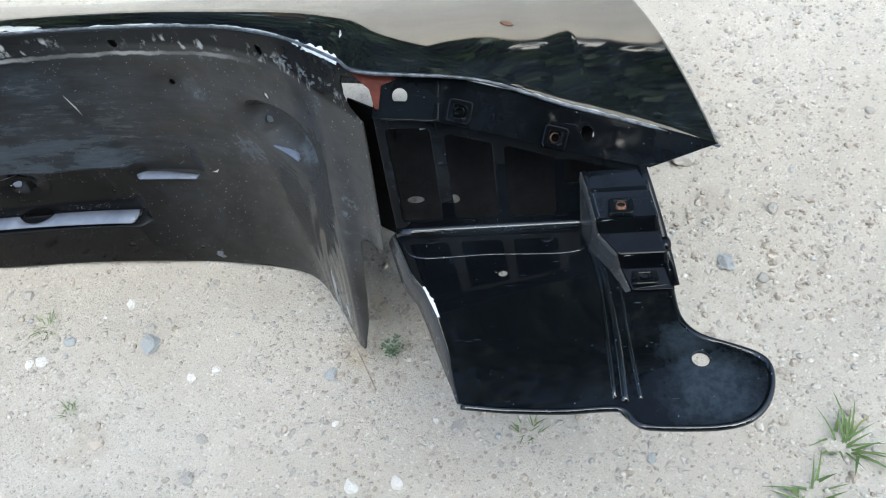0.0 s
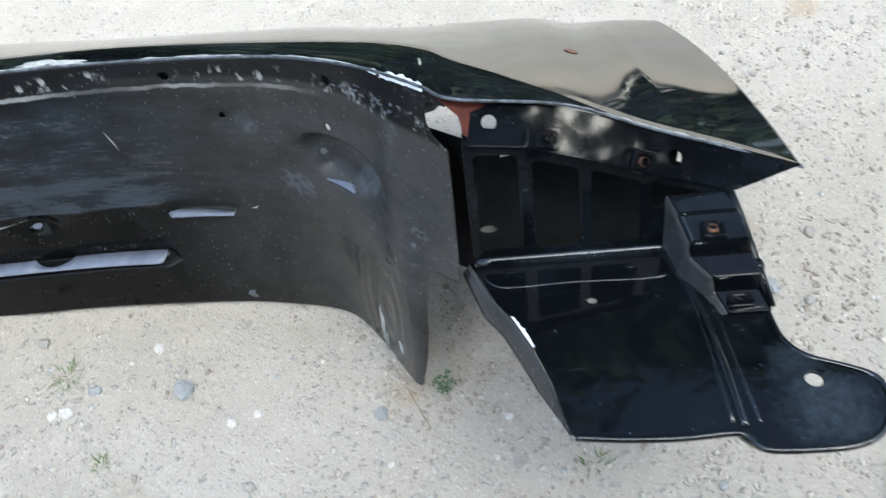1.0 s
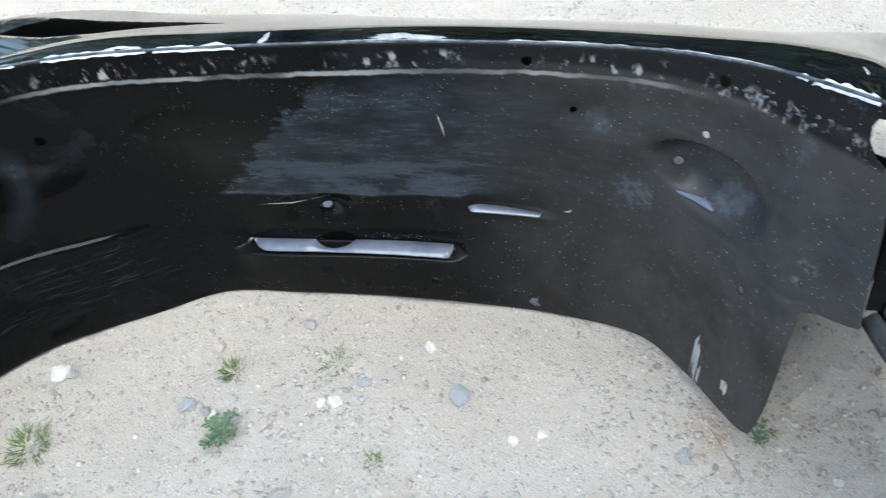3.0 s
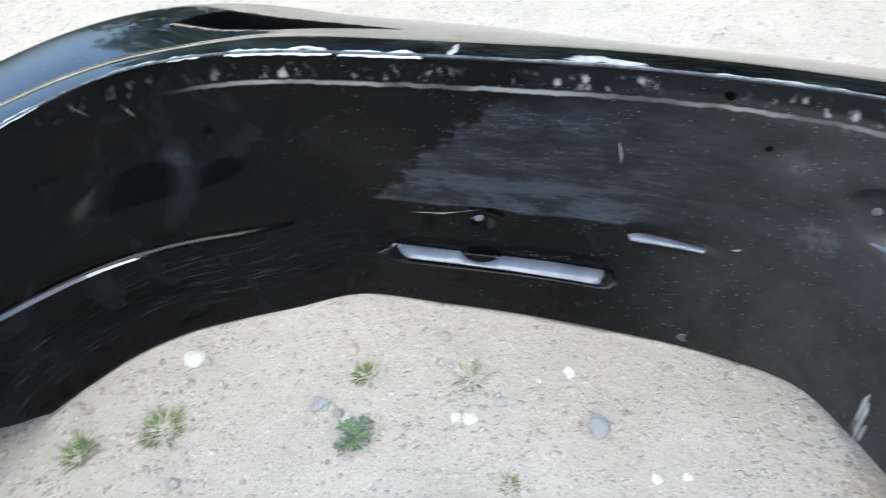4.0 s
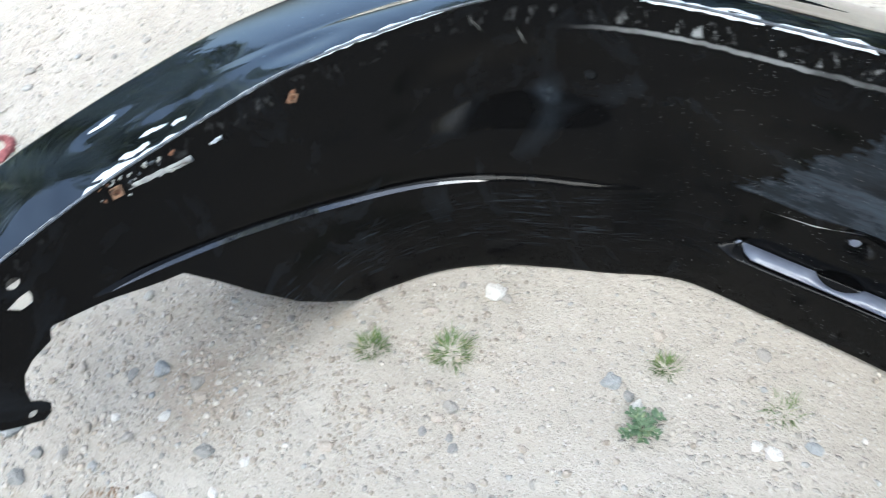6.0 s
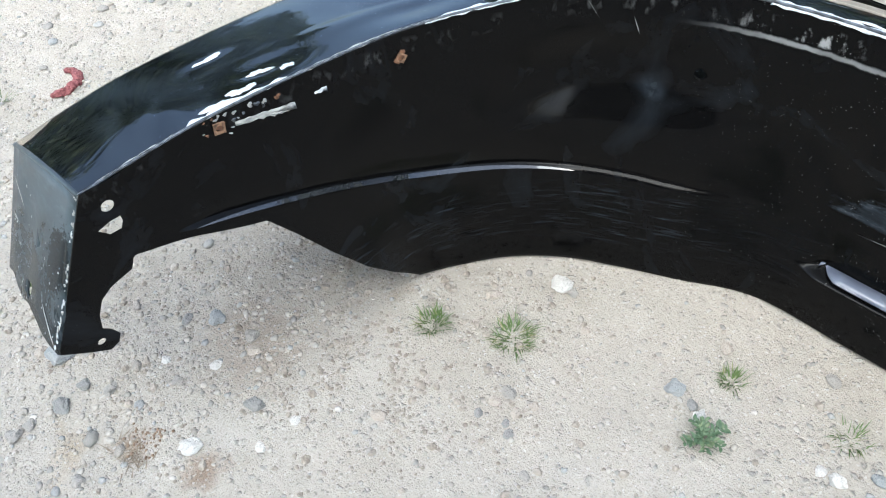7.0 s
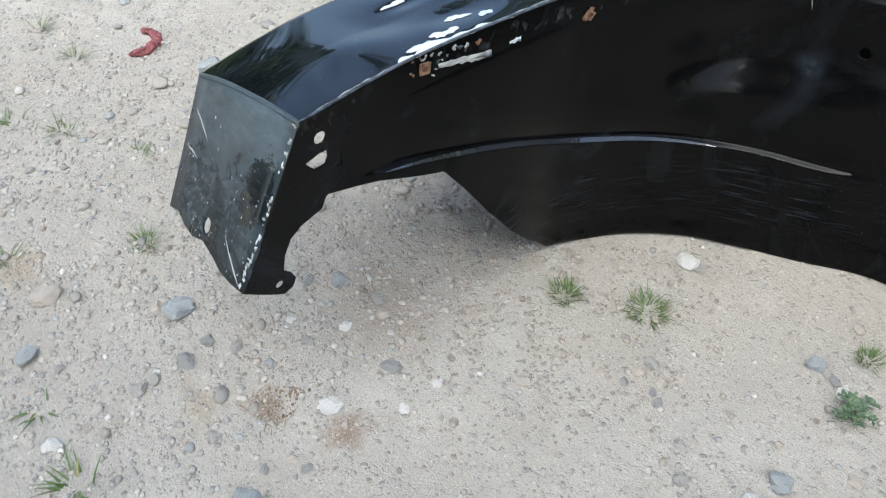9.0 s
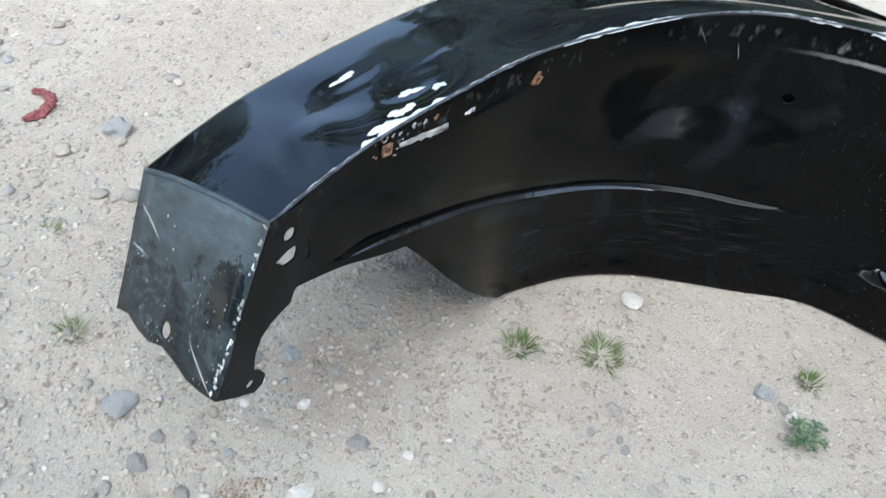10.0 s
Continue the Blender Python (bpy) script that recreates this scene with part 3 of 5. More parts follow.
# torn corner: open between the wall's end and the mounting flange
TORN = [(17.0, .062), (17.1, .036), (17.5, .028), (18.0, .028), (18.0, .150), (17.75, .146), (17.3, .125), (17.05, .092)]
bm = bmesh.new()
ends = [[], []]
for u, v in TORN:
    past = np.array((.006, -.010, 0)) if u > 17.9 else 0
    for side in (0, 1):
        ends[side].append(bm.verts.new(wall_at(u, v / float(trim(u))) + past + outward(17.0) * (.03 * side - .015)))
bm.faces.new(ends[0])
bm.faces.new(ends[1])
for i in range(len(TORN)):
    k = (i + 1) % len(TORN)
    bm.faces.new((ends[0][i], ends[0][k], ends[1][k], ends[1][i]))
bmesh.ops.recalc_face_normals(bm, faces=bm.faces[:])
torn_me = bpy.data.meshes.new("cutter")
bm.to_mesh(torn_me)
bm.free()
holes.append(new("cutter", torn_me))
holes += [prism([(.064, .281), (.107, .281), (.107, .336), (.064, .336)], -1.128, .03)]
cut(wall, holes)
under(wall, fender, "inner arch wall in dull dusty black paint")

# outer skin: flare beside the upper edge, then the main skin rolling down behind
SKIN = {  # u: flare width, flare drop, total width, total drop
    0: (.070, .006, .148, .026), 1.2: (.070, .005, .148, .017), 2: (.070, .005, .145, .014), 3: (.068, .006, .154, .017), 5: (.062, .010, .178, .029), 6.5: (.056, .014, .190, .034), 7.5: (.050, .015, .190, .048), 9: (.046, .010, .190, .082),
    12: (.034, .007, .190, .108), 14: (.034, .007, .222, .128), 15: (.046, .009, .243, .138), 16: (.061, .012, .275, .149), 17: (.073, .014, .306, .158), 18: (.074, .013, .322, .157), 18.6: (.036, .006, .327, .154), 19.1: (.004, .001, .332, .148), 19.8: (.004, .001, .338, .140), 22: (.004, .001, .364, .098)}
ku = sorted(SKIN)


def skin_values(u):
    return [sum(np.interp(np.asarray(u) + d, ku, [SKIN[k][c] for k in ku]) for d in np.linspace(-.45, .45, 9)) / 9 for c in range(4)]


def skin_way(u):
    n = outward(np.minimum(u, 8.0))
    w = step(5.5, 8.5, u)[..., None]
    lean = -0.143 * step(18, 22, u)
    ahead = np.stack([lean, np.sqrt(1 - lean ** 2), 0 * lean], -1)
    d = n * (1 - w) + ahead * w
    return d / np.linalg.norm(d, axis=-1, keepdims=True)


DENTS = ((2.75, .62, .40, .30, .0042), (3.45, .85, .45, .30, -.0030), (2.1, .95, .35, .35, .0032), (4.3, .55, .5, .3, .0030), (1.3, .75, .5, .4, -.0022), (2.45, 1.25, .25, .12, .0020))


def skin_at(u, q):
    """q 0..1 over the flare, 1..2 over the main skin, 2..3 rolling down behind."""
    u, q = np.broadcast_arrays(np.asarray(u, float), np.asarray(q, float))
    wf, hf, wm, hm = skin_values(u)
    a = np.clip(q, 0, 1)
    out = wf * a
    drop = hf * (0.35 * a + 0.65 * a ** 3)
    b = np.clip(q - 1, 0, 1)
    k = np.interp(u, (0, 8, 10, 18.3, 20.4, 22), (.5, .5, .85, .85, .30, .25))
    out = out + (wm - wf) * b
    drop = drop + (hm - hf) * (k * b + (1 - k) * b * b)
    c = np.clip(q - 2, 0, 1)
    out = out + np.interp(u, (0, 2, 5, 8, 16, 17.2), (.012, .02, .05, .05, .05, .02)) * np.sin(c * math.pi / 2)
    low = np.interp(u, (0, 1, 3, 4.5, 6, 9, 15, 16, 17.2, 22), (.20, .19, .15, .11, .075, .06, .05, .06, .12, .16))
    rest = np.maximum(spline(RIM, u)[..., 2] - hm - low, 0.02)
    drop = drop + rest * (0.5 * c + 0.5 * c * c)
    p = spline(RIM, u) + skin_way(u) * out[..., None]
    wave = 0.0004 * np.sin(u * 1.7 + q * 3) * step(0.3, 1, q)
    for du, dq, ru, rq, deep in DENTS:
        wave = wave + deep * np.exp(-((u - du) / ru) ** 2 - ((q - dq) / rq) ** 2)
    p[..., 2] -= drop + wave
    return p


qs = np.concatenate([np.linspace(0, 1, 15), np.linspace(1, 2, 31)[1:], np.linspace(2, 3, 16)[1:]])
SU, SQ = np.meshgrid(np.linspace(0, 22, 331), qs, indexing="ij")
skin = sheet("outer_skin", skin_at(SU, SQ), PAINT, None, 0.0012, "")
SLOT = [(7.17, 1.51), (7.35, 1.68), (7.6, 1.74), (8.4, 1.50), (9.17, 1.375), (9.83, 1.275), (9.27, 1.175), (8.73, 1.113), (7.9, 1.213)]
bm = bmesh.new()
low = [bm.verts.new(skin_at(u, q) - np.array((0, 0, .012))) for u, q in SLOT]
high = [bm.verts.new(skin_at(u, q) + np.array((0, 0, .012))) for u, q in SLOT]
bm.faces.new(low)
bm.faces.new(high)
for i in range(len(SLOT)):
    k = (i + 1) % len(SLOT)
    bm.faces.new((low[i], low[k], high[k], high[i]))
bmesh.ops.recalc_face_normals(bm, faces=bm.faces[:])
slot_me = bpy.data.meshes.new("cutter")
bm.to_mesh(slot_me)
bm.free()
cut(skin, [new("cutter", slot_me)])
under(skin, fender, "glossy black outer skin with scratches")

# folded edge that runs along the arch and on to the tip
line = [p for p in spline(RIM, np.linspace(0, 22, 200))]
tube("hemmed_edge", [p + np.array((0, 0, 0.0006)) for p in line], 0.0015, HEM, fender, 8, "scraped folded metal edge")


# ---- end cap and end flange ----
A, B, C, D = Vector((-1.129, .073, .342)), Vector((-1.282, .078, .317)), Vector((-1.270, -.006, .196)), Vector((-1.126, -.015, .204))
rows = []
outl = [0.0, -.002, -.001, .006, .010, .004, .006, .012, .008]
for i in range(9):
    s = i / 8
    top = Vector(skin_at(0.0, 2 * s))
    low = D.lerp(C, s) + Vector((0, 0, 0))
    low += (low - top).normalized() * -outl[i]
    rows.append([top.lerp(low, j / 12) + Vector((0, -0.35, 0.5)) * ((0.005 - 0.018 * abs(s - .45)) * math.sin(math.pi * j / 24) - .0060 * max(0, math.cos((s - .64) * 8)) * math.sin(math.pi * j / 12)) for j in range(13)])
cap = sheet("end_cap", np.array([[tuple(p) for p in r] for r in rows]), CAP, None, 0.0015)
capn = (B - A).cross(D - A).normalized()
cut(cap, [cutter((-1.199, .003, .223), capn, .008, .05, 20, 0.75), cutter((-1.186, .034, .271), capn, .003, .05, 8, 0.5)])
under(cap, fender, "scuffed dull black end cap")

capgrid = np.array([[tuple(p) for p in r] for r in rows])


def on_cap(s, k):
    a, b = np.clip(s * 8, 0, 7.999), np.clip(k * 12, 0, 11.999)
    i, j = int(a), int(b)
    fa, fb = a - i, b - j
    p = capgrid[i, j] * (1 - fa) * (1 - fb) + capgrid[i + 1, j] * fa * (1 - fb) + capgrid[i, j + 1] * (1 - fa) * fb + capgrid[i + 1, j + 1] * fa * fb
    return p + np.array(capn) * (.0013 if capn.z > 0 else -.0013)


def flake(name, at, cu, cv, du, dv, seed, material, label=""):
    """A small ragged flake of bare primer on a surface."""
    r = random.Random(seed)
    n = 11
    ring = [at(cu + du * math.cos(a) * (.45 + .7 * r.random()), cv + dv * math.sin(a) * (.45 + .7 * r.random())) for a in np.linspace(0, 2 * math.pi, n + 1)[:-1]]
    ob = mesh_object(name, [at(cu, cv)] + ring, [(0, 1 + i, 1 + (i + 1) % n) for i in range(n)], material)
    th = ob.modifiers.new("thickness", "SOLIDIFY")
    th.thickness = 0.0003
    return under(ob, fender, label)


tube("folded_corner", [skin_at(0.0, q) - np.array((0, 0, .0012)) for q in np.linspace(0.02, 1.98, 40)], .0026, CAP, fender, 10, "rounded fold between skin and end cap")
fr = random.Random(77)
for i in range(34):
    flake("paint_chip", on_cap, .012 + abs(fr.gauss(0, .018)), fr.uniform(.02, .97), fr.uniform(.006, .018), fr.uniform(.006, .022), 300 + i, fr.choice((GREY, GREY, PRIMER)), "pale speck of chipped paint")
for i in range(34):
    flake("paint_chip", on_cap, fr.uniform(.05, .95), fr.uniform(.1, .97) ** .7, fr.uniform(.003, .009), fr.uniform(.003, .012), 400 + i, GREY, "pale speck of chipped paint")
for a, b, c, d in ((.95, .22, .74, .40), (.30, .80, .05, .98), (.97, .50, .80, .55)):
    n = 9
    V, F = [], []
    for i in range(n):
        k = i / (n - 1)
        wv = .007 * math.sin(math.pi * k)
        V += [on_cap(a + (c - a) * k, b + (d - b) * k - wv), on_cap(a + (c - a) * k + .004, b + (d - b) * k + wv)]
        if i:
            F.append((2 * i - 2, 2 * i, 2 * i + 1, 2 * i - 1))
    under(mesh_object("scratch", V, F, GREY), fender, "thin pale scratch")

flange_shape = [(.072, .345), (.110, .343), (.116, .300), (.106, .262), (.086, .254), (.080, .243), (.056, .238), (.043, .230), (.034, .215), (.030, .198), (.037, .190), (.041, .180), (.036, .171), (.026, .168), (.010, .180), (-.013, .200)]
bm = slab_bm(flange_shape, (-1.1285, 0, 0), (0, 1, 0), (0, 0, 1), 0.0016)
fl = part("end_flange", bm, WALL, None)
cut(fl, [cutter((-1.128, .088, .320), (1, 0, 0), .0062), prism(BOLT, -1.128, .02), cutter((-1.128, .023, .184), (1, 0, 0), .0042)])
under(fl, fender, "black bolt flange with punched holes")

# ---- mounting end: upper flange, ribbed riser, step plate with ear ----
o = Vector((0.0545, .51375, .3445))
un = Vector((-0.1698, .6718, -.7210))
uax = Vector((.27, -.025, -.087)).normalized()
uay = un.cross(uax).normalized()
if uay.z < 0:
    uay = -uay


def on_upper(x, y, z):
    d = Vector((x, y, z)) - o
    return (d.dot(uax), d.dot(uay))


shape = [on_upper(*p) for p in ((-.050, .530, .390), (.011, .533, .378), (.102, .527, .346), (.228, .513, .299), (.170, .492, .297), (.105, .497, .317), (.050, .503, .336), (-.005, .508, .353), (-.056, .506, .363))]
bm = slab_bm(shape, o, uax, uay, 0.0009)
upper = part("upper_flange", bm, PLATE, None)
sq = lambda x, y, z, r, s=16, k=1.0, t=0.0: cutter((x, y, z), un, r, .03, s, k, t)
cut(upper, [sq(-.032, .521, .372, .0064), sq(.120, .509, .325, .007, 10, .8)])
under(upper, fender, "glossy black bolt flange with clip holes")
face = Matrix((uax, uay, uax.cross(uay))).transposed().to_4x4()
if uax.cross(uay).z < 0:
    face = face @ Matrix.Rotation(math.pi, 4, "X")


def clip_nut(place, turn, parent, rusty):
    """A square spring nut in its pressed pad."""
    m = Matrix.Translation(place) @ turn
    bm = bmesh.new()
    # rings of the frame: half size and height, from the foot outside to the foot inside
    loops = []
    for h, z in ((.0108, -.0004), (.0100, .0020), (.0092, .0026), (.0062, .0026), (.0054, .0020), (.0050, -.0004)):
        loops.append([bm.verts.new(m @ Vector((x * h, y * h * .92, z))) for x, y in ((-1, -.8), (-.8, -1), (.8, -1), (1, -.8), (1, .8), (.8, 1), (-.8, 1), (-1, .8))])
    for p, q in zip(loops, loops[1:]):
        for i in range(8):
            bm.faces.new((p[i], p[(i + 1) % 8], q[(i + 1) % 8], q[i]))
    nut = part("clip_nut", bm, PLATE, parent)
    bm = bmesh.new()
    bmesh.ops.create_cone(bm, cap_ends=False, segments=16, radius1=.0044, radius2=.0036, depth=.004)
    bm.transform(m @ Matrix.Translation((0, 0, .0020)))
    part("threaded_collar", bm, RUST if rusty else PLATE, nut, "rusty threaded collar" if rusty else "")


for p, r in (((.016, .5145, .3555), False), ((.093, .5035, .3285), True)):
    clip_nut(p, face, fender, r)

for line in ([(-.0495, .5060, .3620), (-.026, .5068, .3580), (-.0060, .5078, .3540), (-.0020, .5110, .3555), (-.0010, .5200, .3635), (.0000, .5300, .3725)], [(.004, .5290, .3705), (.022, .5250, .3620), (.036, .5160, .3505), (.045, .5075, .3400)]):
    tube("pressed_bead", spline(line, np.linspace(0, len(line) - 1, 30)), .0011, PLATE, fender, 6)
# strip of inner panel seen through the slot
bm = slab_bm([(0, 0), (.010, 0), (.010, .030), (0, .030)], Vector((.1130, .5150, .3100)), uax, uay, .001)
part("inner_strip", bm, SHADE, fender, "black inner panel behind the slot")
# riser with three deep pressed pockets
top_line = [(-.056, .5095, .3632), (-.005, .5115, .3542), (.050, .5065, .3372), (.105, .5005, .3182), (.170, .4955, .2982)]
rn, rows_u = 101, 161
R = np.zeros((rows_u, rn, 3))
for i in range(rows_u):
    s = i / (rows_u - 1)
    x = -.056 + .222 * s
    tz = np.interp(x, [p[0] for p in top_line], [p[2] for p in top_line])
    ty = np.interp(x, [p[0] for p in top_line], [p[1] for p in top_line])
    for j in range(rn):
        k = j / (rn - 1)
        foot = .246 + .010 * float(step(.122, .135, x))
        z = tz + (foot - tz) * k
        y = ty + (.477 - ty) * k
        R[i, j] = (x, y, z)
riser = sheet("ribbed_riser", R, PLATE, None, 0.0014)


def window_cutter(x0, x1, z0, z1, slope=0.0, round_by=.004):
    """A cutter with rounded corners through the riser; slope: how the top falls along x."""
    ring = []
    for cx, cz, a0 in ((x1 - round_by, z0 + round_by, -90), (x1 - round_by, z1 + slope * (x1 - x0) - round_by, 0), (x0 + round_by, z1 - round_by, 90), (x0 + round_by, z0 + round_by, 180)):
        ring += [(cx + round_by * math.cos(radians(a0 + d)), cz + round_by * math.sin(radians(a0 + d))) for d in (0, 30, 60, 90)]
    bm = bmesh.new()
    fr, bk = [bm.verts.new((x, .46, z)) for x, z in ring], [bm.verts.new((x, .53, z)) for x, z in ring]
    bm.faces.new(fr)
    bm.faces.new(bk)
    for i in range(len(ring)):
        k = (i + 1) % len(ring)
        bm.faces.new((fr[i], fr[k], bk[k], bk[i]))
    bmesh.ops.recalc_face_normals(bm, faces=bm.faces[:])
    me = bpy.data.meshes.new("cutter")
    bm.to_mesh(me)
    bm.free()
    return new("cutter", me)


cut(riser, [window_cutter(-.048, -.011, .2565, .350, -.10), window_cutter(.0005, .0400, .2560, .339, -.25), window_cutter(.0500, .0910, .2560, .3245, -.28), window_cutter(.1000, .1450, .2860, .3090, -.25, .003)])
under(riser, fender, "glossy black riser with three window openings")
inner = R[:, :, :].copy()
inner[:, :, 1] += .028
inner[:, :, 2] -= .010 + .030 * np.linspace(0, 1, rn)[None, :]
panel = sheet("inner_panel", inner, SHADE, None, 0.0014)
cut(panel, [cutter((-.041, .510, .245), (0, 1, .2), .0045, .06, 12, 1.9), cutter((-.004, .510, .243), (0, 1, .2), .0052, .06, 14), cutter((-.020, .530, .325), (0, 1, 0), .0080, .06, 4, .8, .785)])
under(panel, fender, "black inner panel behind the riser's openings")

# step plate
def plate_z(y):
    return .243 + (.45 - y) * .12


PX = Vector((1, 0, 0))
PY = Vector((0, 1, -.12)).normalized()
P0 = Vector((0, .45, .243))


def flat(x, y):
    return (x, (y - .45) * math.sqrt(1 + .12 ** 2))


edge = [(-.060, .478), (-.052, .460), (-.038, .428), (-.022, .405), (-.011, .380), (.001, .344), (.008, .312), (.012, .296), (.017, .291), (.060, .288), (.100, .287), (.133, .288), (.141, .278), (.150, .273), (.176, .271), (.203, .272), (.222, .278), (.236, .290), (.243, .307), (.244, .325), (.238, .334), (.222, .341), (.201, .349), (.190, .358), (.184, .374), (.182, .395), (.183, .407), (.179, .440), (.174, .470), (.170, .490), (.120, .490), (.118, .478)]
bm = slab_bm([flat(x, y) for x, y in edge], P0, PX, PY, 0.0018)
for x in np.arange(.136, .248, .006):
    bmesh.ops.bisect_plane(bm, geom=bm.verts[:] + bm.edges[:] + bm.faces[:], plane_co=(x, 0, 0), plane_no=(1, 0, 0))
for y in np.arange(.270, .400, .006):
    bmesh.ops.bisect_plane(bm, geom=bm.verts[:] + bm.edges[:] + bm.faces[:], plane_co=(0, y, 0), plane_no=(0, 1, 0))
plate = part("step_plate", bm, PLATE, None)


def crown(x, y):
    """The ear is pressed slightly domed."""
    return .0055 * math.exp(-((x - .186) / .036) ** 2 - ((y - .330) / .036) ** 2)


pn = PX.cross(PY)
at_plate = lambda x, y, lift=0.0: Vector((x, y, plate_z(y) + lift + crown(x, y)))
cut(plate, [cutter(at_plate(.194, .328), pn, .0067, .04), cutter(at_plate(.043, .424), pn, .0037, .02, 16, 1.1), cutter(at_plate(.037, .426), pn, .0012, .02, 8)])
for v in plate.data.vertices:
    v.co.z += crown(v.co.x, v.co.y)
plate.data.polygons.foreach_set("use_smooth", [True] * len(plate.data.polygons))
plate.data.set_sharp_from_angle(angle=0.5)
under(plate, fender, "glossy black pressed step plate")
turn = Matrix((PX, PY, pn)).transposed().to_4x4()


def rod_on_plate(name, pts, r, label=""):
    line = spline([(x, y, 0) for x, y in pts], np.linspace(0, len(pts) - 1, 6 * len(pts)))
    return tube(name, [at_plate(q[0], q[1], 0.001) for q in line], r, EDGE, fender, 8, label)


rod_on_plate("rolled_edge", [(.014, .293), (.05, .289), (.09, .2875), (.131, .289), (.141, .279), (.150, .274), (.176, .2725), (.203, .2735), (.221, .279), (.234, .291), (.2415, .308), (.2425, .324), (.236, .333), (.221, .340), (.200, .348), (.189, .358), (.183, .374), (.1815, .40)], .0027)
rod_on_plate("pressed_rib", [(.115, .470), (.121, .440), (.1249, .411), (.1287, .297)], .0022)
rod_on_plate("pressed_rib", [(.124, .440), (.129, .411), (.1345, .350), (.1360, .294)], .0036)
rod_on_plate("pressed_rib", [(.140, .420), (.1432, .352), (.1475, .296)], .0018)
rod_on_plate("pressed_bead", [(-.050, .468), (-.034, .447), (.03, .447), (.109, .447), (.110, .476)], .0015)
bar = [at_plate(x, .4775, 0.004) for x in np.linspace(-.056, .124, 12)]
tube("cross_bead", bar, .0060, EDGE, fender, 10)
tube("ear_hole_lip", [at_plate(.194 + .0075 * math.cos(a), .328 + .0075 * math.sin(a), .0012) for a in np.linspace(0, 2 * math.pi, 25)], .0011, PLATE, fender, 6)
for run in ([(.016, .2915), (.060, .2885), (.100, .2875), (.131, .2885)], [(.131, .2885), (.140, .279), (.150, .2735), (.176, .2715), (.203, .2725), (.222, .2785), (.236, .2905)]):
    line = spline([(x, y, 0) for x, y in run], np.linspace(0, len(run) - 1, 40))
    drop = np.array([[at_plate(q[0], q[1] + .0012 * j, -.0032 * j * (1 if i > 1 and i < 38 else .4)) for j in range(4)] for i, q in enumerate(line)])
    sheet("turned_lip", drop, PLATE, fender, .0012)
for x, y in ((-.024, .467), (.081, .463)):
    bm = bmesh.new()
    bmesh.ops.create_uvsphere(bm, u_segments=16, v_segments=8, radius=1)
    bm.transform(Matrix.Translation(at_plate(x, y, .0005)) @ turn @ Matrix.Diagonal((.008, .006, .0022, 1)))
    part("weld_dimple", bm, PLATE, fender, smooth=True)

# stepped side strip: three pads with short drops between them, and its wall down to the plate
PAD_K = (0, .19, .21, .48, .53, .74, .79, 1)
PAD_Z = (.2965, .2948, .2915, .2885, .2745, .2715, .2570, .2530)


def strip_side(k):
    return np.interp(k, (0, .2, .5, .77, 1), (.114, .119, .124, .142, .150)), np.interp(k, (0, .4, 1), (.165, .172, .184))


ks, ss = np.linspace(0, 1, 140), np.linspace(0, 1, 16)
strip = np.zeros((len(ks), len(ss), 3))
side_wall = np.zeros((len(ks), 6, 3))
for i, k in enumerate(ks):
    xl, xr = strip_side(k)
    y, z = .492 - .094 * k, float(np.interp(k, PAD_K, PAD_Z))
    for j, q in enumerate(ss):
        strip[i, j] = (xl + (xr - xl) * q, y, z + .0012 * float(step(.08, .0, q)))
    for j in range(6):
        side_wall[i, j] = (xl - .0008 - .0012 * j, y, z + (plate_z(y) - z) * j / 5)
sheet("side_strip", strip, PLATE, fender, 0.0014).data.set_sharp_from_angle(angle=0.5)
sheet("strip_wall", side_wall, WALL, fender, 0.0014, "upright wall under the stepped strip")
clip_nut((.1445, .4565, .2902), turn, fender, True)
clip_nut((.161, .4085, .2562), turn @ Matrix.Diagonal((1, .8, .6, 1)), fender, False)


def pressed_line(pts, r=.0011):
    """A thin raised line of a pressing."""
    tube("pressed_line", spline(pts, np.linspace(0, len(pts) - 1, 5 * len(pts))), r, EDGE, fender, 6)


for k, lift in ((.20, .0002), (.49, .0006), (.75, .0006), (.985, .0006)):
    xl, xr = strip_side(k)
    z = float(np.interp(k, PAD_K, PAD_Z)) + lift
    pressed_line([(xl + .004, .492 - .094 * k, z), ((xl + xr) / 2, .4935 - .094 * k, z), (xr - .005, .4945 - .094 * k, z)], .0016 if .3 < k < .9 else .0009)
pressed_line([(strip_side(k)[0] + .003, .492 - .094 * k, float(np.interp(k, PAD_K, PAD_Z)) + .0006) for k in (.22, .3, .4, .47)], .0012)
tube("rolled_edge", [(.164, .493, .298), (.168, .478, .291), (.174, .455, .278), (.180, .428, .264), (.1845, .402, .252)], .0042, PLATE, fender, 8)
bm = bmesh.new()
bmesh.ops.create_uvsphere(bm, u_segments=14, v_segments=8, radius=1)
bm.transform(Matrix.Translation((.1785, .433, .268)) @ Matrix.Diagonal((.0055, .008, .006, 1)))
part("weld_bead", bm, PLATE, fender, "worn lump of weld on the rolled edge", True)
# turned-down side of the step plate
side = np.array([[at_plate(x, y, 0) + Vector((-.002 - .006 * j, .002 * j, -.0125 * j)) * (.62 * min(1.0, max(.08, (y - .295) / .06)) * (1 - .35 * float(step(.44, .478, y)))) for j in range(4)] for x, y in edge[:8]])
sheet("side_flange", side, WALL, fender, 0.0014)

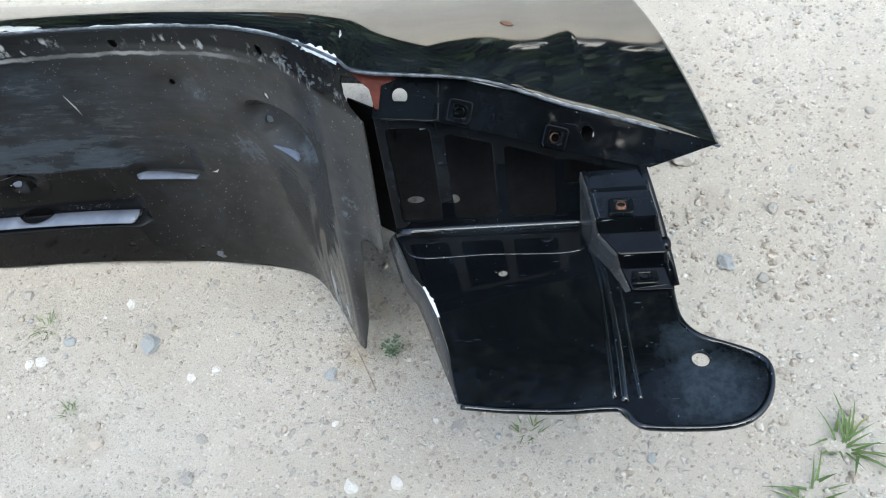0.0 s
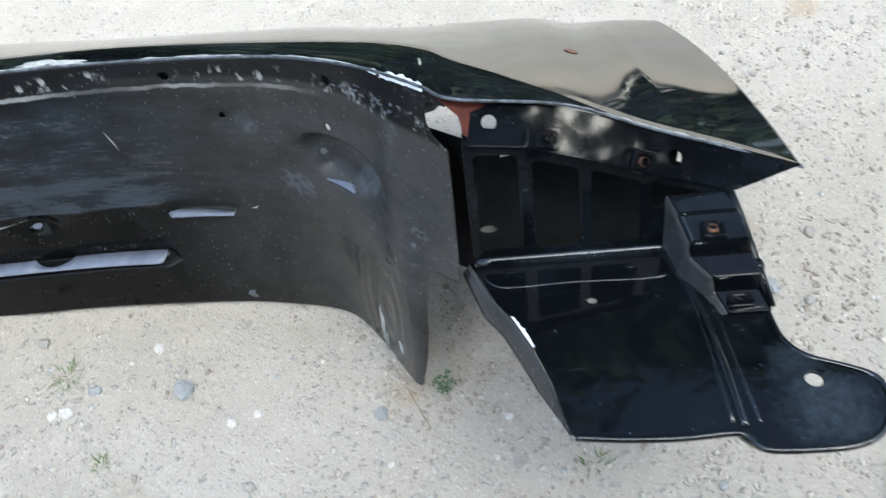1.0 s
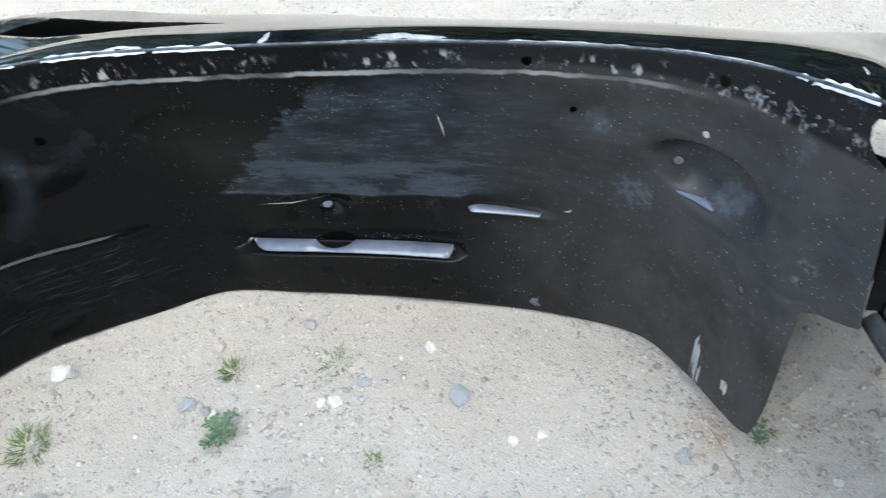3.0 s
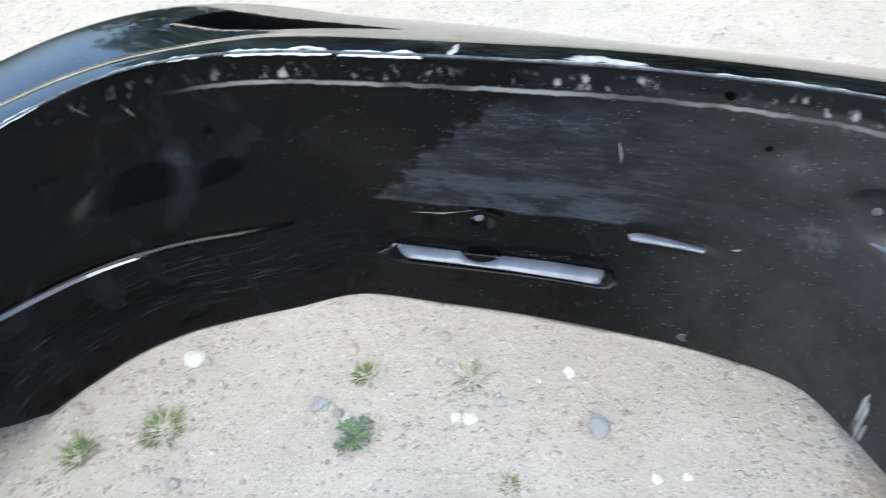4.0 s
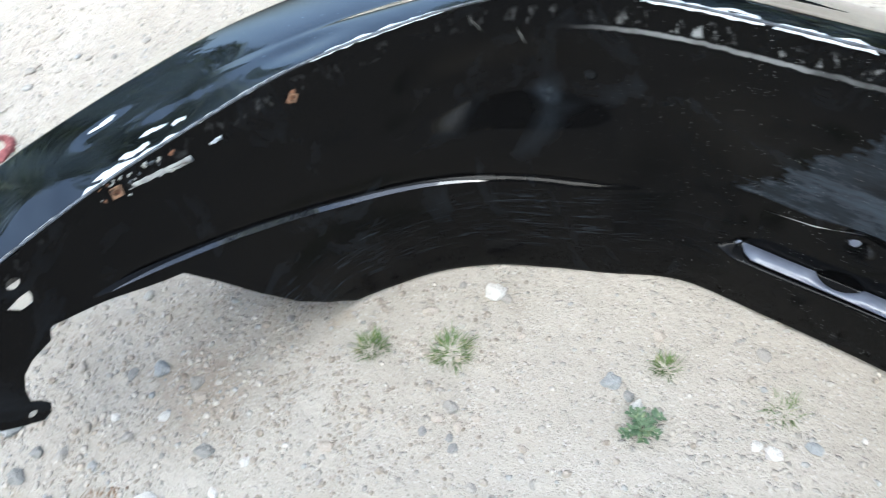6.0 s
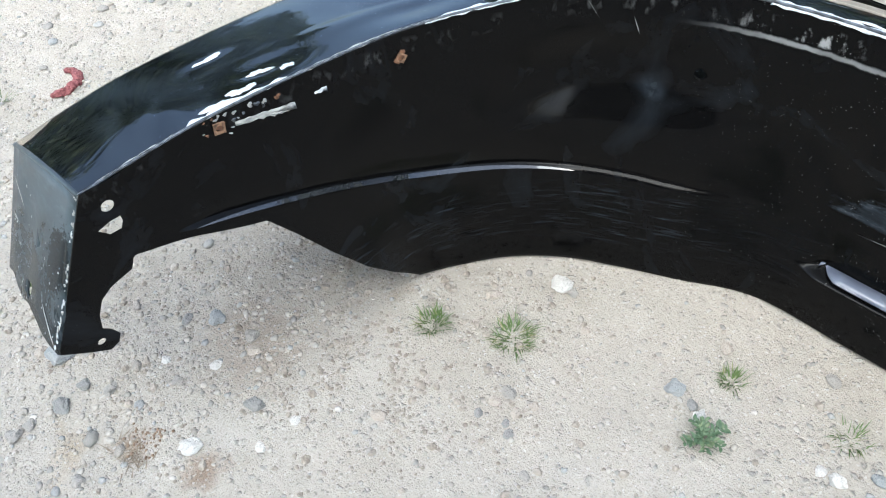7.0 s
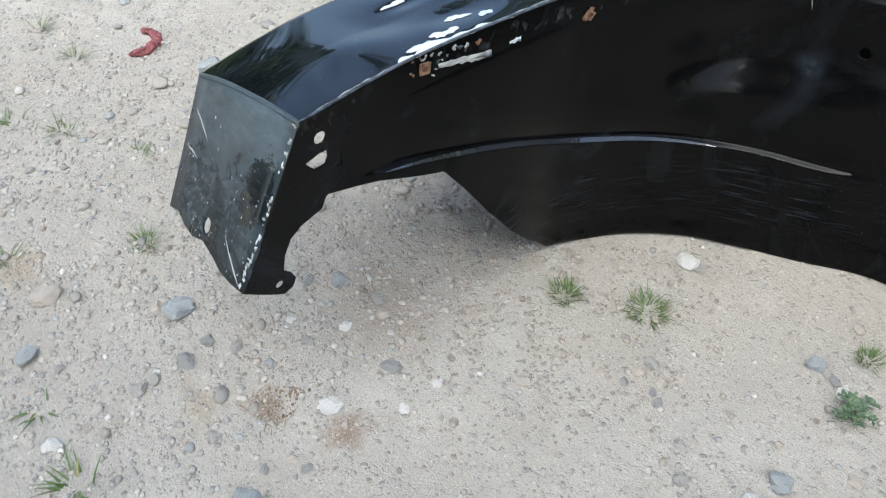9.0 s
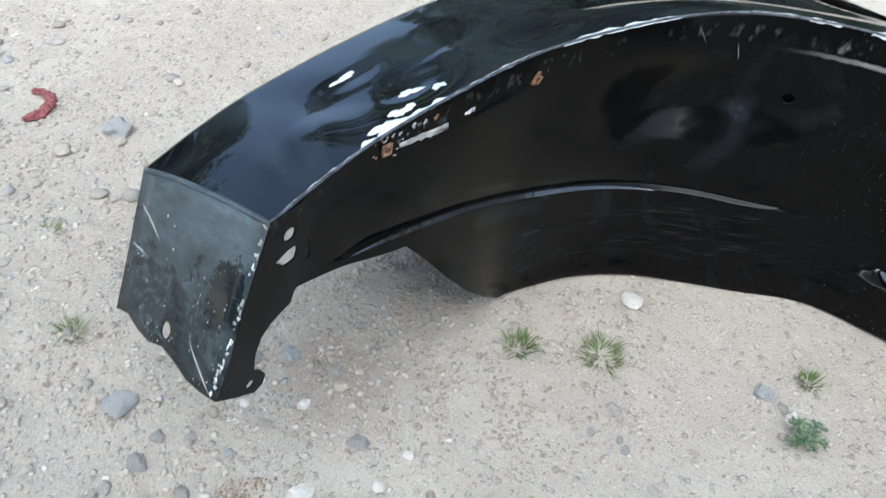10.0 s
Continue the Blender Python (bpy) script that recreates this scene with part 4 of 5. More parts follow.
# added dark sheet behind the wall's end, in place of the joint gap's shade
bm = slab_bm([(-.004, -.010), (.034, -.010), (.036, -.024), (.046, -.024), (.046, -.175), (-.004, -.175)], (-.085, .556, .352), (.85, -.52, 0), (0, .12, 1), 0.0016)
part("gap_backing", bm, SHADE, fender, "added black sheet that fills the joint gap with shade")


# ---- chips, scrapes and rust on the paint ----
def patch(name, at, ring, lift, material, label="", rings=3):
    """A thin irregular flake that follows a surface; ring: outline in the surface's own parameters."""
    cu, cv = sum(p[0] for p in ring) / len(ring), sum(p[1] for p in ring) / len(ring)
    verts, faces = [at(cu, cv)], []
    n = len(ring)
    for k in range(1, rings + 1):
        for u, v in ring:
            verts.append(at(cu + (u - cu) * k / rings, cv + (v - cv) * k / rings))
    for i in range(n):
        faces.append((0, 1 + i, 1 + (i + 1) % n))
        for k in range(rings - 1):
            a, b = 1 + k * n, 1 + (k + 1) * n
            faces.append((a + i, b + i, b + (i + 1) % n, a + (i + 1) % n))
    verts = [np.asarray(v) + np.asarray(lift) for v in verts]
    ob = mesh_object(name, verts, faces, material)
    s = ob.modifiers.new("thickness", "SOLIDIFY")
    s.thickness, s.offset = 0.0003, 0
    return under(ob, fender, label)


def blob_ring(u, v, du, dv, rnd, n=25):
    """An irregular, softly lobed outline."""
    p1, p2, p3 = (rnd.random() * 6.283 for _ in range(3))
    return [(u + du * math.cos(a) * r, v + dv * math.sin(a) * r) for a in np.linspace(0, 2 * math.pi, n)[:-1] for r in (.72 + .22 * math.sin(2 * a + p1) + .16 * math.sin(3 * a + p2) + .10 * math.sin(7 * a + p3),)]


def ragged(u0, u1, v0, v1, n, rough, seed):
    """A ragged strip outline between two stations."""
    rnd = random.Random(seed)
    top = [(u0 + (u1 - u0) * i / n, v1 + (rnd.random() - .5) * rough) for i in range(n + 1)]
    low = [(u0 + (u1 - u0) * i / n, v0 + (rnd.random() - .5) * rough * .5) for i in range(n + 1)]
    return low + top[::-1]


def ribbon(name, u0, u1, w0, w1, seed, material, label):
    """A scraped strip that runs along the upper edge, on the flare."""
    rnd = random.Random(seed)
    n = max(12, int((u1 - u0) * 30))
    verts, faces = [], []
    for i in range(n + 1):
        u = u0 + (u1 - u0) * i / n
        e = max(0.0, math.sin(math.pi * i / n)) ** 0.35
        a = w0 + .0012 * noise.noise(Vector((u * 9, seed, 0)))
        b = a + max(0.0005, (w1 - w0) * e * (0.75 + 0.8 * noise.noise(Vector((u * 6, seed, 3))) + 0.25 * noise.noise(Vector((u * 21, seed, 5)))))
        wf = float(skin_values(u)[0])
        for w in (a, b):
            p = skin_at(u, w / wf) if w > 0 else spline(RIM, u) + outward(u) * w + np.array((0, 0, w * 1.2))
            verts.append(np.asarray(p) + np.array((0, 0, .0018)))
        if i:
            k = 2 * i
            faces.append((k - 2, k, k + 1, k - 1))
    ob = mesh_object(name, verts, faces, material)
    s = ob.modifiers.new("thickness", "SOLIDIFY")
    s.thickness, s.offset = 0.0004, 0
    return under(ob, fender, label)


CHIP = "pale primer bared by chipped paint"
for i, (a, b, w0, w1, m) in enumerate(((8.45, 9.5, -.003, .006, PRIMER), (9.56, 10.25, -.003, .006, PRIMER), (7.7, 8.1, -.002, .004, PRIMER), (15.85, 17.05, -.003, .007, PRIMER), (15.55, 15.75, -.002, .004, PRIMER), (1.62, 2.85, -.001, .007, PRIMER), (2.9, 4.3, -.001, .003, GREY), (4.3, 5.85, -.002, .005, PRIMER), (11.2, 12.2, .000, .003, GREY), (12.6, 13.7, .000, .003, GREY), (6.9, 7.6, .000, .003, GREY), (9.15, 9.45, .004, .008, PRIMER), (.1, 1.5, -.001, .002, GREY), (13.9, 15.2, .000, .003, GREY), (19.2, 21.6, .000, .0025, GREY))):
    ribbon("paint_chip", a, b, w0, w1, 10 + i, m, CHIP)
sk = lambda u, q: skin_at(u, q)
for i, (u, q, du, dq, m) in enumerate(((2.12, .10, .20, .12, PRIMER), (2.38, .20, .14, .10, PRIMER), (2.52, .22, .06, .05, PRIMER), (2.40, 1.33, .17, .05, PRIMER), (2.67, .488, .13, .10, PRIMER), (2.9, .31, .07, .10, PRIMER), (10.5, .25, .05, .30, GREY), (11.75, .22, .30, .22, GREY), (16.9, .5, .05, .08, GREY))):
    rnd = random.Random(40 + i)
    ring = blob_ring(u, q, du * 1.1, dq * 1.1, rnd)
    patch("paint_chip", sk, ring, (0, 0, .0011), m, CHIP)
wl = lambda u, v: wall_at(u, v) - outward(min(float(u), 17.0)) * 0.0012
patch("bare_strip", wl, ragged(2.18, 2.80, .098, .130, 16, .014, 3), (0, 0, 0), GREY, "grey bare strip along the panel seam")
patch("bare_strip", wl, ragged(3.02, 3.16, .085, .105, 5, .02, 4), (0, 0, 0), PRIMER)
patch("bare_strip", wl, blob_ring(12.78, .955, .10, .020, random.Random(6)), (0, 0, 0), HEM)
for i, (a, b, c, d) in enumerate(((14.98, 15.03, .84, .95), (15.04, 15.09, .87, .985), (15.11, 15.15, .93, .985))):
    patch("bare_strip", wl, ragged(a, b, c, d, 6, .09, 70 + i), (0, 0, 0), GREY)
patch("bare_strip", wl, ragged(15.48, 15.58, .89, .93, 4, .02, 9), (0, 0, 0), GREY)
for a, b, c, d in ((11.93, .225, 11.95, .32), (13.08, .595, 13.18, .58), (6.15, .03, 6.35, .095), (6.83, .09, 6.94, .155), (9.7, .63, 10.6, .60)):
    patch("scratch", wl, [(a, b), ((a + c) / 2, (b + d) / 2 + .002), (c, d), ((a + c) / 2 + .02, (b + d) / 2 + .006)], (0, 0, 0), GREY, "thin pale scratch")
for (u, v, s) in ((2.0, .10, .0095), (4.0, .08, .0080)):
    rnd = random.Random(int(u * 10))
    cu, cv = u, v
    ring = blob_ring(u, v, 9.5 * s, 3.3 * s, rnd)
    patch("rust_patch", wl, ring, (0, 0, 0), RUST, "rusted weld nut bleeding orange")
    p = wall_at(u, v) - outward(u) * .002
    t = outward(u)
    bm = bmesh.new()
    bmesh.ops.create_cone(bm, cap_ends=True, segments=4, radius1=.85 * s, radius2=.75 * s, depth=.003)
    bm.transform(Matrix.Translation(p) @ Vector(t).to_track_quat("Z", "Y").to_matrix().to_4x4() @ Matrix.Rotation(.5 + u, 4, "Z"))
    nut = part("weld_nut", bm, CLIP, None)
    cut(nut, [cutter(p, t, .0036, .03, 12)])
    under(nut, fender, "brown rusty square spring nut")
# pale smears along the upper ledge towards the torn corner
for i in range(18):
    u = fr.uniform(14.75, 16.7)
    v = .062 + .012 * (u - 14.75) + fr.gauss(0, .006)
    s = fr.uniform(.4, 1.1)
    ring = blob_ring(u, v, .08 * s, .0065 * s, fr, 15)
    patch("paint_smear", wl, ring, (0, 0, 0), HEM, "pale dried smear on the ledge", 1)
# torn flakes of paint and filler round the first spring nut
fr2 = random.Random(91)
for i in range(22):
    u, v = fr2.uniform(1.78, 2.75), fr2.choice((fr2.uniform(.012, .06), fr2.uniform(.05, .17)))
    if u > 2.35 and v > .09:
        continue
    s = fr2.uniform(.35, 1.0)
    ring = blob_ring(u, v, .042 * s, .018 * s, fr2, 13)
    patch("paint_flake", wl, ring, (0, 0, 0), fr2.choice((GREY, GREY, HEM, RUST)), "torn flake of paint and filler", 1)
# red primer where the arch meets the mounting end
bm = slab_bm([on_upper(*p) for p in ((-.072, .532, .3925), (-.038, .530, .3895), (-.033, .5265, .3860), (-.046, .5235, .3830), (-.050, .511, .3680), (-.053, .511, .3690), (-.056, .521, .3820), (-.066, .527, .3900))], o + un * -0.0014, uax, uay, 0.0008)
part("bare_primer", bm, RED, fender, "brick red primer at a torn seam")
patch("rust_spot", sk, [(19.35 + .10 * math.cos(a), 1.40 + .018 * math.sin(a)) for a in np.linspace(0, 6.28, 9)[:-1]], (0, 0, .0012), RUST, "small dry rust spot")
# scraped white edge of the step plate
rnd = random.Random(8)
sv, sf = [], []
for i in range(15):
    k = i / 14
    x, y = -.026 + .016 * k, .412 - .034 * k
    for w in (-.0006, .0012 + .0028 * rnd.random() * math.sin(math.pi * k)):
        sv.append(at_plate(x + w, y, .0026))
    if i:
        sf.append((2 * i - 2, 2 * i, 2 * i + 1, 2 * i - 1))
under(mesh_object("paint_chip", sv, sf, PRIMER), fender, CHIP)


# ---- rainwater standing in the pressings, and a highlight strip on the bead ----
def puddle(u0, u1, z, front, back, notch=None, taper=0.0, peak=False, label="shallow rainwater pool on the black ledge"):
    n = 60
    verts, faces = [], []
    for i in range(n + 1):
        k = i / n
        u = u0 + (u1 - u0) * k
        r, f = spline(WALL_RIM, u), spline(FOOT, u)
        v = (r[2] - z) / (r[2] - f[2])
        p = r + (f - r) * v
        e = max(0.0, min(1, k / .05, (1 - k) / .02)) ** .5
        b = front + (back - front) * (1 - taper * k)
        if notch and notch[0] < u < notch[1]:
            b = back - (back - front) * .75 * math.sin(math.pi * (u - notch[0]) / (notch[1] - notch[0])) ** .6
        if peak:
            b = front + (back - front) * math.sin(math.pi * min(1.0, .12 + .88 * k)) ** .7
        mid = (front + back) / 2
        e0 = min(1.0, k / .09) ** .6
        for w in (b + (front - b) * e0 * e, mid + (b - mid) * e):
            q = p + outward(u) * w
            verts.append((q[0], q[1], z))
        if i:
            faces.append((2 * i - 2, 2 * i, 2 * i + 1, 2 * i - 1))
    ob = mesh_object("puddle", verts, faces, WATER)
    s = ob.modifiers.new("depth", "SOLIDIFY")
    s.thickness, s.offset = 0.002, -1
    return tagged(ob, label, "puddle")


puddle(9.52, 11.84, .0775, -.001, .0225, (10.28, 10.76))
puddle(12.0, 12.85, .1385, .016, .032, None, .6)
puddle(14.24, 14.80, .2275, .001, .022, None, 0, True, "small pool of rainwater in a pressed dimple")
wet = lambda u, v: wall_at(u, v) - outward(min(float(u), 17.0)) * 0.0018
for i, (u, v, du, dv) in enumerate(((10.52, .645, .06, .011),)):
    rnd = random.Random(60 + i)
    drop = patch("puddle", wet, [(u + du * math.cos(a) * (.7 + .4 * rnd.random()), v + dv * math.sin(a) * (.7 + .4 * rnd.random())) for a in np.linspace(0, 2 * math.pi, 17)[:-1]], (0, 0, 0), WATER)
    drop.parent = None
    tagged(drop, "small rainwater drop with sky sheen in its colour", "puddle")
# glossy strip laid on the bead's lip to carry its sky highlight
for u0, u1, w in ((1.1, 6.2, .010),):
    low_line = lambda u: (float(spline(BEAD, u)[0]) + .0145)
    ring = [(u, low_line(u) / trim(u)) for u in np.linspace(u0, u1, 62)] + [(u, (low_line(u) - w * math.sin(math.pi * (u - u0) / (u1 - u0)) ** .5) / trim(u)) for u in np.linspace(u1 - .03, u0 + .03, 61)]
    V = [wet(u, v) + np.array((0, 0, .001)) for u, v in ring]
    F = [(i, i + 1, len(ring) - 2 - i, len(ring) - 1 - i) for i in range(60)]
    tagged(mesh_object("puddle", V, F, BEAD_GLOSS), "glossy strip added for the sky highlight along the bead", "puddle")


# ---- loose stones, weeds and litter on the ground ----
def on_ground(x, y):
    return relief(x, y) - 0.004


def stone_mesh(seed, flat=0.65, sub=2):
    bm = bmesh.new()
    bmesh.ops.create_icosphere(bm, subdivisions=sub, radius=1)
    rnd = random.Random(seed)
    o3 = Vector((rnd.random() * 50, rnd.random() * 50, rnd.random() * 50))
    planes = [(Vector((rnd.gauss(0, 1), rnd.gauss(0, 1), rnd.gauss(0, 1))).normalized(), .70 + .26 * rnd.random()) for _ in range(9)]
    for v in bm.verts:
        for n, d in planes:
            k = v.co.dot(n)
            if k > d:
                v.co -= n * (k - d) * .95
        v.co *= 1 + 0.34 * noise.noise(v.co * 1.7 + o3) + 0.14 * noise.noise(v.co * 5 + o3)
        v.co.z *= flat
    me = bpy.data.meshes.new("stone")
    bm.to_mesh(me)
    bm.free()
    me.polygons.foreach_set("use_smooth", [True] * len(me.polygons))
    return me


STONES = [stone_mesh(s, .46 + .05 * (s % 5), 2) for s in range(10)]
for me in STONES:
    me.materials.append(STONE)
SPECIAL = {}
for nm, mat in (("white", WHITE_STONE), ("blue", BLUE_STONE), ("pink", PINK_STONE), ("grey", GREY_STONE), ("dark", DARK_STONE)):
    SPECIAL[nm] = [stone_mesh(30 + k + 7 * len(nm), .66, 3) for k in range(4)]
    for me in SPECIAL[nm]:
        me.set_sharp_from_angle(angle=0.42)
        me.materials.append(mat)


def stone(x, y, size, mesh, turn, label, sx=1.25):
    ob = new("stone", mesh)
    ob.matrix_world = pose(x, y, on_ground(x, y) + size * .24, 0, 0, turn) @ Matrix.Diagonal((size * sx, size, size, 1))
    return tagged(ob, label, "stone", "loose stones on the dirt")


rnd = random.Random(5)
NAMED = [(-1.45, -0.117, 0.0157, 'pink'), (-1.348, -0.029, 0.0081, 'pink'), (-1.324, -0.013, 0.0164, 'blue'), (-1.263, -0.013, 0.0077, 'dark'), (-1.233, 0.007, 0.0076, 'grey'), (-1.255, -0.047, 0.0104, 'dark'), (-1.258, -0.104, 0.009, 'grey'), (-1.258, -0.085, 0.0076, 'grey'), (-1.153, -0.076, 0.0077, 'grey'), (-1.261, -0.203, 0.009, 'white'), (-1.097, 0.035, 0.0105, 'white'), (-1.089, 0.117, 0.0097, 'dark'), (-1.039, 0.09, 0.0056, 'white'), (-1.169, 0.115, 0.0061, 'white'), (-1.172, 0.171, 0.009, 'grey'), (-1.226, 0.155, 0.0107, 'blue'), (-1.256, 0.127, 0.0072, 'dark'), (-1.223, 0.076, 0.0055, 'white'), (-1.185, 0.07, 0.0068, 'grey'), (-1.07, -0.092, 0.0129, 'blue'), (-1.057, -0.028, 0.0055, 'dark'), (-1.086, -0.061, 0.005, 'dark'), (-1.036, 0.138, 0.0057, 'white'), (-1.385, -0.173, 0.0113, 'blue'), (-1.152, 0.16, 0.0075, 'pink'), (-0.973, 0.208, 0.0079, 'pink'), (-0.945, 0.172, 0.0043, 'grey'), (-0.996, 0.42, 0.0079, 'pink'), (-0.946, 0.49, 0.0125, 'white'), (-0.928, 0.491, 0.0066, 'grey'), (-0.887, 0.331, 0.0079, 'grey'), (-0.893, 0.288, 0.0051, 'dark'), (-0.89, 0.311, 0.0065, 'pink'), (-0.864, 0.317, 0.0058, 'pink'), (-0.806, 0.268, 0.0056, 'grey'), (-0.782, 0.233, 0.0073, 'grey'), (-0.757, 0.464, 0.0104, 'blue'), (-0.71, 0.305, 0.0119, 'blue'), (-0.715, 0.45, 0.0089, 'white'), (-0.73, 0.459, 0.0062, 'dark'), (-0.851, 0.292, 0.0057, 'dark'), (-0.879, 0.456, 0.005, 'pink'), (-0.744, 0.548, 0.0073, 'pink'), (-0.657, 0.36, 0.0071, 'pink'), (-0.722, 0.261, 0.0091, 'white'), (-0.636, 0.591, 0.008, 'grey'), (-0.58, 0.611, 0.0054, 'pink'), (-0.477, 0.57, 0.0065, 'white'), (-0.445, 0.581, 0.0046, 'pink'), (-0.365, 0.597, 0.0059, 'grey'), (-0.545, 0.515, 0.0075, 'blue'), (-0.593, 0.484, 0.0056, 'white'), (-0.575, 0.486, 0.0074, 'white'), (-0.437, 0.533, 0.0057, 'grey'), (-0.428, 0.507, 0.0124, 'blue'), (-0.607, 0.367, 0.0099, 'grey'), (-0.855, 0.338, 0.0057, 'pink'), (-0.863, 0.3, 0.0044, 'dark'), (-0.363, 0.459, 0.0054, 'white'), (-0.332, 0.468, 0.0048, 'white'), (-0.185, 0.459, 0.0078, 'blue'), (-0.172, 0.397, 0.0038, 'white'), (-0.144, 0.323, 0.0072, 'white'), (-0.094, 0.329, 0.0066, 'white'), (-0.031, 0.393, 0.0068, 'grey'), (-0.335, 0.332, 0.0077, 'grey'), (-0.329, 0.38, 0.0065, 'grey'), (-0.463, 0.375, 0.0083, 'pink'), (-0.039, 0.447, 0.0045, 'white'), (-1.724, 0.294, 0.02, 'blue'), (0.256, 0.769, 0.016, 'grey'), (0.285, 0.596, 0.01, 'blue')]
WORD = {"grey": "rounded grey-beige stone half sunk in dirt", "dark": "small dark grey stone lying on dirt", "white": "chalky white angular stone lying on dirt", "blue": "blue-grey worn stone lying on dirt", "pink": "pinkish tan stone lying on dirt"}
for x, y, s, c in NAMED:
    stone(x, y, s, rnd.choice(SPECIAL[c]), rnd.random() * 360, WORD[c])
PLAIN = []
for _ in range(150):
    left = rnd.random() < .66
    x = rnd.uniform(-2.1, -1.12) if left else rnd.uniform(-1.2, .7)
    y = rnd.uniform(-.35, 1.0) if left else rnd.choice((rnd.uniform(-.2, .5), rnd.uniform(.9, 1.6)))
    PLAIN.append((x, y, rnd.uniform(.0042, .0075) * (rnd.uniform(.9, 1.5) if left else .75)))
for _ in range(110):
    far = rnd.random() < .7
    x, y = (rnd.uniform(-1.75, -1.16), rnd.uniform(-.2, .55)) if far else (rnd.uniform(.12, .62), rnd.uniform(.3, 1.15))
    PLAIN.append((x, y, min(.0125, .0052 + .0016 * (rnd.paretovariate(1.7) - 1)) * (1.0 if far else .72)))
for x, y, s in PLAIN:
    stone(x, y, s, rnd.choice(STONES), rnd.random() * 360, "small dusty grey-beige gravel stone on dirt")

# fine gravel, past counting
nr = np.random.default_rng(3)
phi = (1 + 5 ** .5) / 2
ico = np.array([(-1, phi, 0), (1, phi, 0), (-1, -phi, 0), (1, -phi, 0), (0, -1, phi), (0, 1, phi), (0, -1, -phi), (0, 1, -phi), (phi, 0, -1), (phi, 0, 1), (-phi, 0, -1), (-phi, 0, 1)]) / 1.9
icf = [(0, 11, 5), (0, 5, 1), (0, 1, 7), (0, 7, 10), (0, 10, 11), (1, 5, 9), (5, 11, 4), (11, 10, 2), (10, 7, 6), (7, 1, 8), (3, 9, 4), (3, 4, 2), (3, 2, 6), (3, 6, 8), (3, 8, 9), (4, 9, 5), (2, 4, 11), (6, 2, 10), (8, 6, 7), (9, 8, 1)]
COUNT = 95000
k = np.arange(COUNT)
rubble = k % 5 < 2
gxs = np.where(rubble, nr.uniform(-2.3, -1.1, COUNT), nr.uniform(-1.9, .7, COUNT))
gys = np.where(rubble, nr.uniform(-.45, 1.3, COUNT), nr.uniform(-.3, 1.7, COUNT))
size = np.minimum(.0007 + np.where(rubble, .0010, .00065) * nr.pareto(2.1, COUNT), np.where(rubble, .0044, .0036))
level = np.array([on_ground(a, b) for a, b in zip(gxs, gys)])
P = ico[None] * (1 + .19 * nr.standard_normal((COUNT, 12, 1))) * (size[:, None, None] * np.array((1.2, 1.0, .62)))
a = nr.uniform(0, 6.283, COUNT)[:, None]
c, q = np.cos(a), np.sin(a)
P = np.stack([P[..., 0] * c - P[..., 1] * q + gxs[:, None], P[..., 0] * q + P[..., 1] * c + gys[:, None], P[..., 2] + (level + size * .10)[:, None]], -1)
gv = P.reshape(-1, 3).tolist()
gf = (np.array(icf)[None] + (12 * k)[:, None, None]).reshape(-1, 3).tolist()
grit = mesh_object("fine_gravel", gv, gf, GRAVEL)
tagged(grit, "fine mixed gravel scattered over dry dirt", "gravel", kind="stuff")

# crumbled earth in loose drifts, thickest under the arch's arm and past the mounting end
DRIFTS = ((-1.03, .33, .13, 900), (-1.13, .22, .12, 500), (-.06, .52, .10, 700), (.34, .78, .20, 1500), (.42, .48, .15, 900), (-.02, .26, .14, 350), (-1.30, .05, .22, 900), (-1.62, .10, .25, 900), (-.72, .30, .35, 700))
cr = random.Random(77)
earth, earth_faces = [], []
for dx, dy, reach, number in DRIFTS:
    for _ in range(number):
        x, y = cr.gauss(dx, reach), cr.gauss(dy, reach * .8)
        if noise.noise(Vector((x, y, 3.0)) * 17) + .5 * noise.noise(Vector((x, y, 9.0)) * 45) < -.02:
            continue
        s = min(.0052, .0011 + .0009 * cr.paretovariate(2.0) * .8)
        z, a = on_ground(x, y) + s * .22, cr.random() * 6.283
        c, q = math.cos(a) * s, math.sin(a) * s
        base = len(earth)
        for p in ico:
            g = cr.uniform(.68, 1.25)
            earth.append((x + (p[0] * 1.2 * c - p[1] * q) * g, y + (p[0] * 1.2 * q + p[1] * c) * g, z + p[2] * s * .75 * g))
        earth_faces += [(base + i, base + j, base + k) for i, j, k in icf]
tagged(mesh_object("dirt_crumbs", earth, earth_faces, EARTH, False), "crumbled dry brown earth scattered in loose drifts", "soil", kind="stuff")


def blade(verts, faces, x, y, z, length, width, heading, lean, droop, seg=5):
    """One grass blade: a tapered strip that bends over, with a fold along its middle."""
    base = len(verts)
    px, pz = 0.0, 0.0
    dx, dy = math.cos(heading), math.sin(heading)
    for i in range(seg + 1):
        k = i / seg
        w = width * (1 - k ** 1.6) * .5 + .0001
        cx, cy, cz = x + dx * px, y + dy * px, z + pz
        verts += [(cx - dy * w, cy + dx * w, cz), (cx, cy, cz - w * .5), (cx + dy * w, cy - dx * w, cz)]
        ang = lean + droop * k
        px += length / seg * math.sin(ang)
        pz += length / seg * math.cos(ang)
        if i:
            b = base + 3 * i
            faces += [(b - 3, b, b + 1, b - 2), (b - 2, b + 1, b + 2, b - 1)]


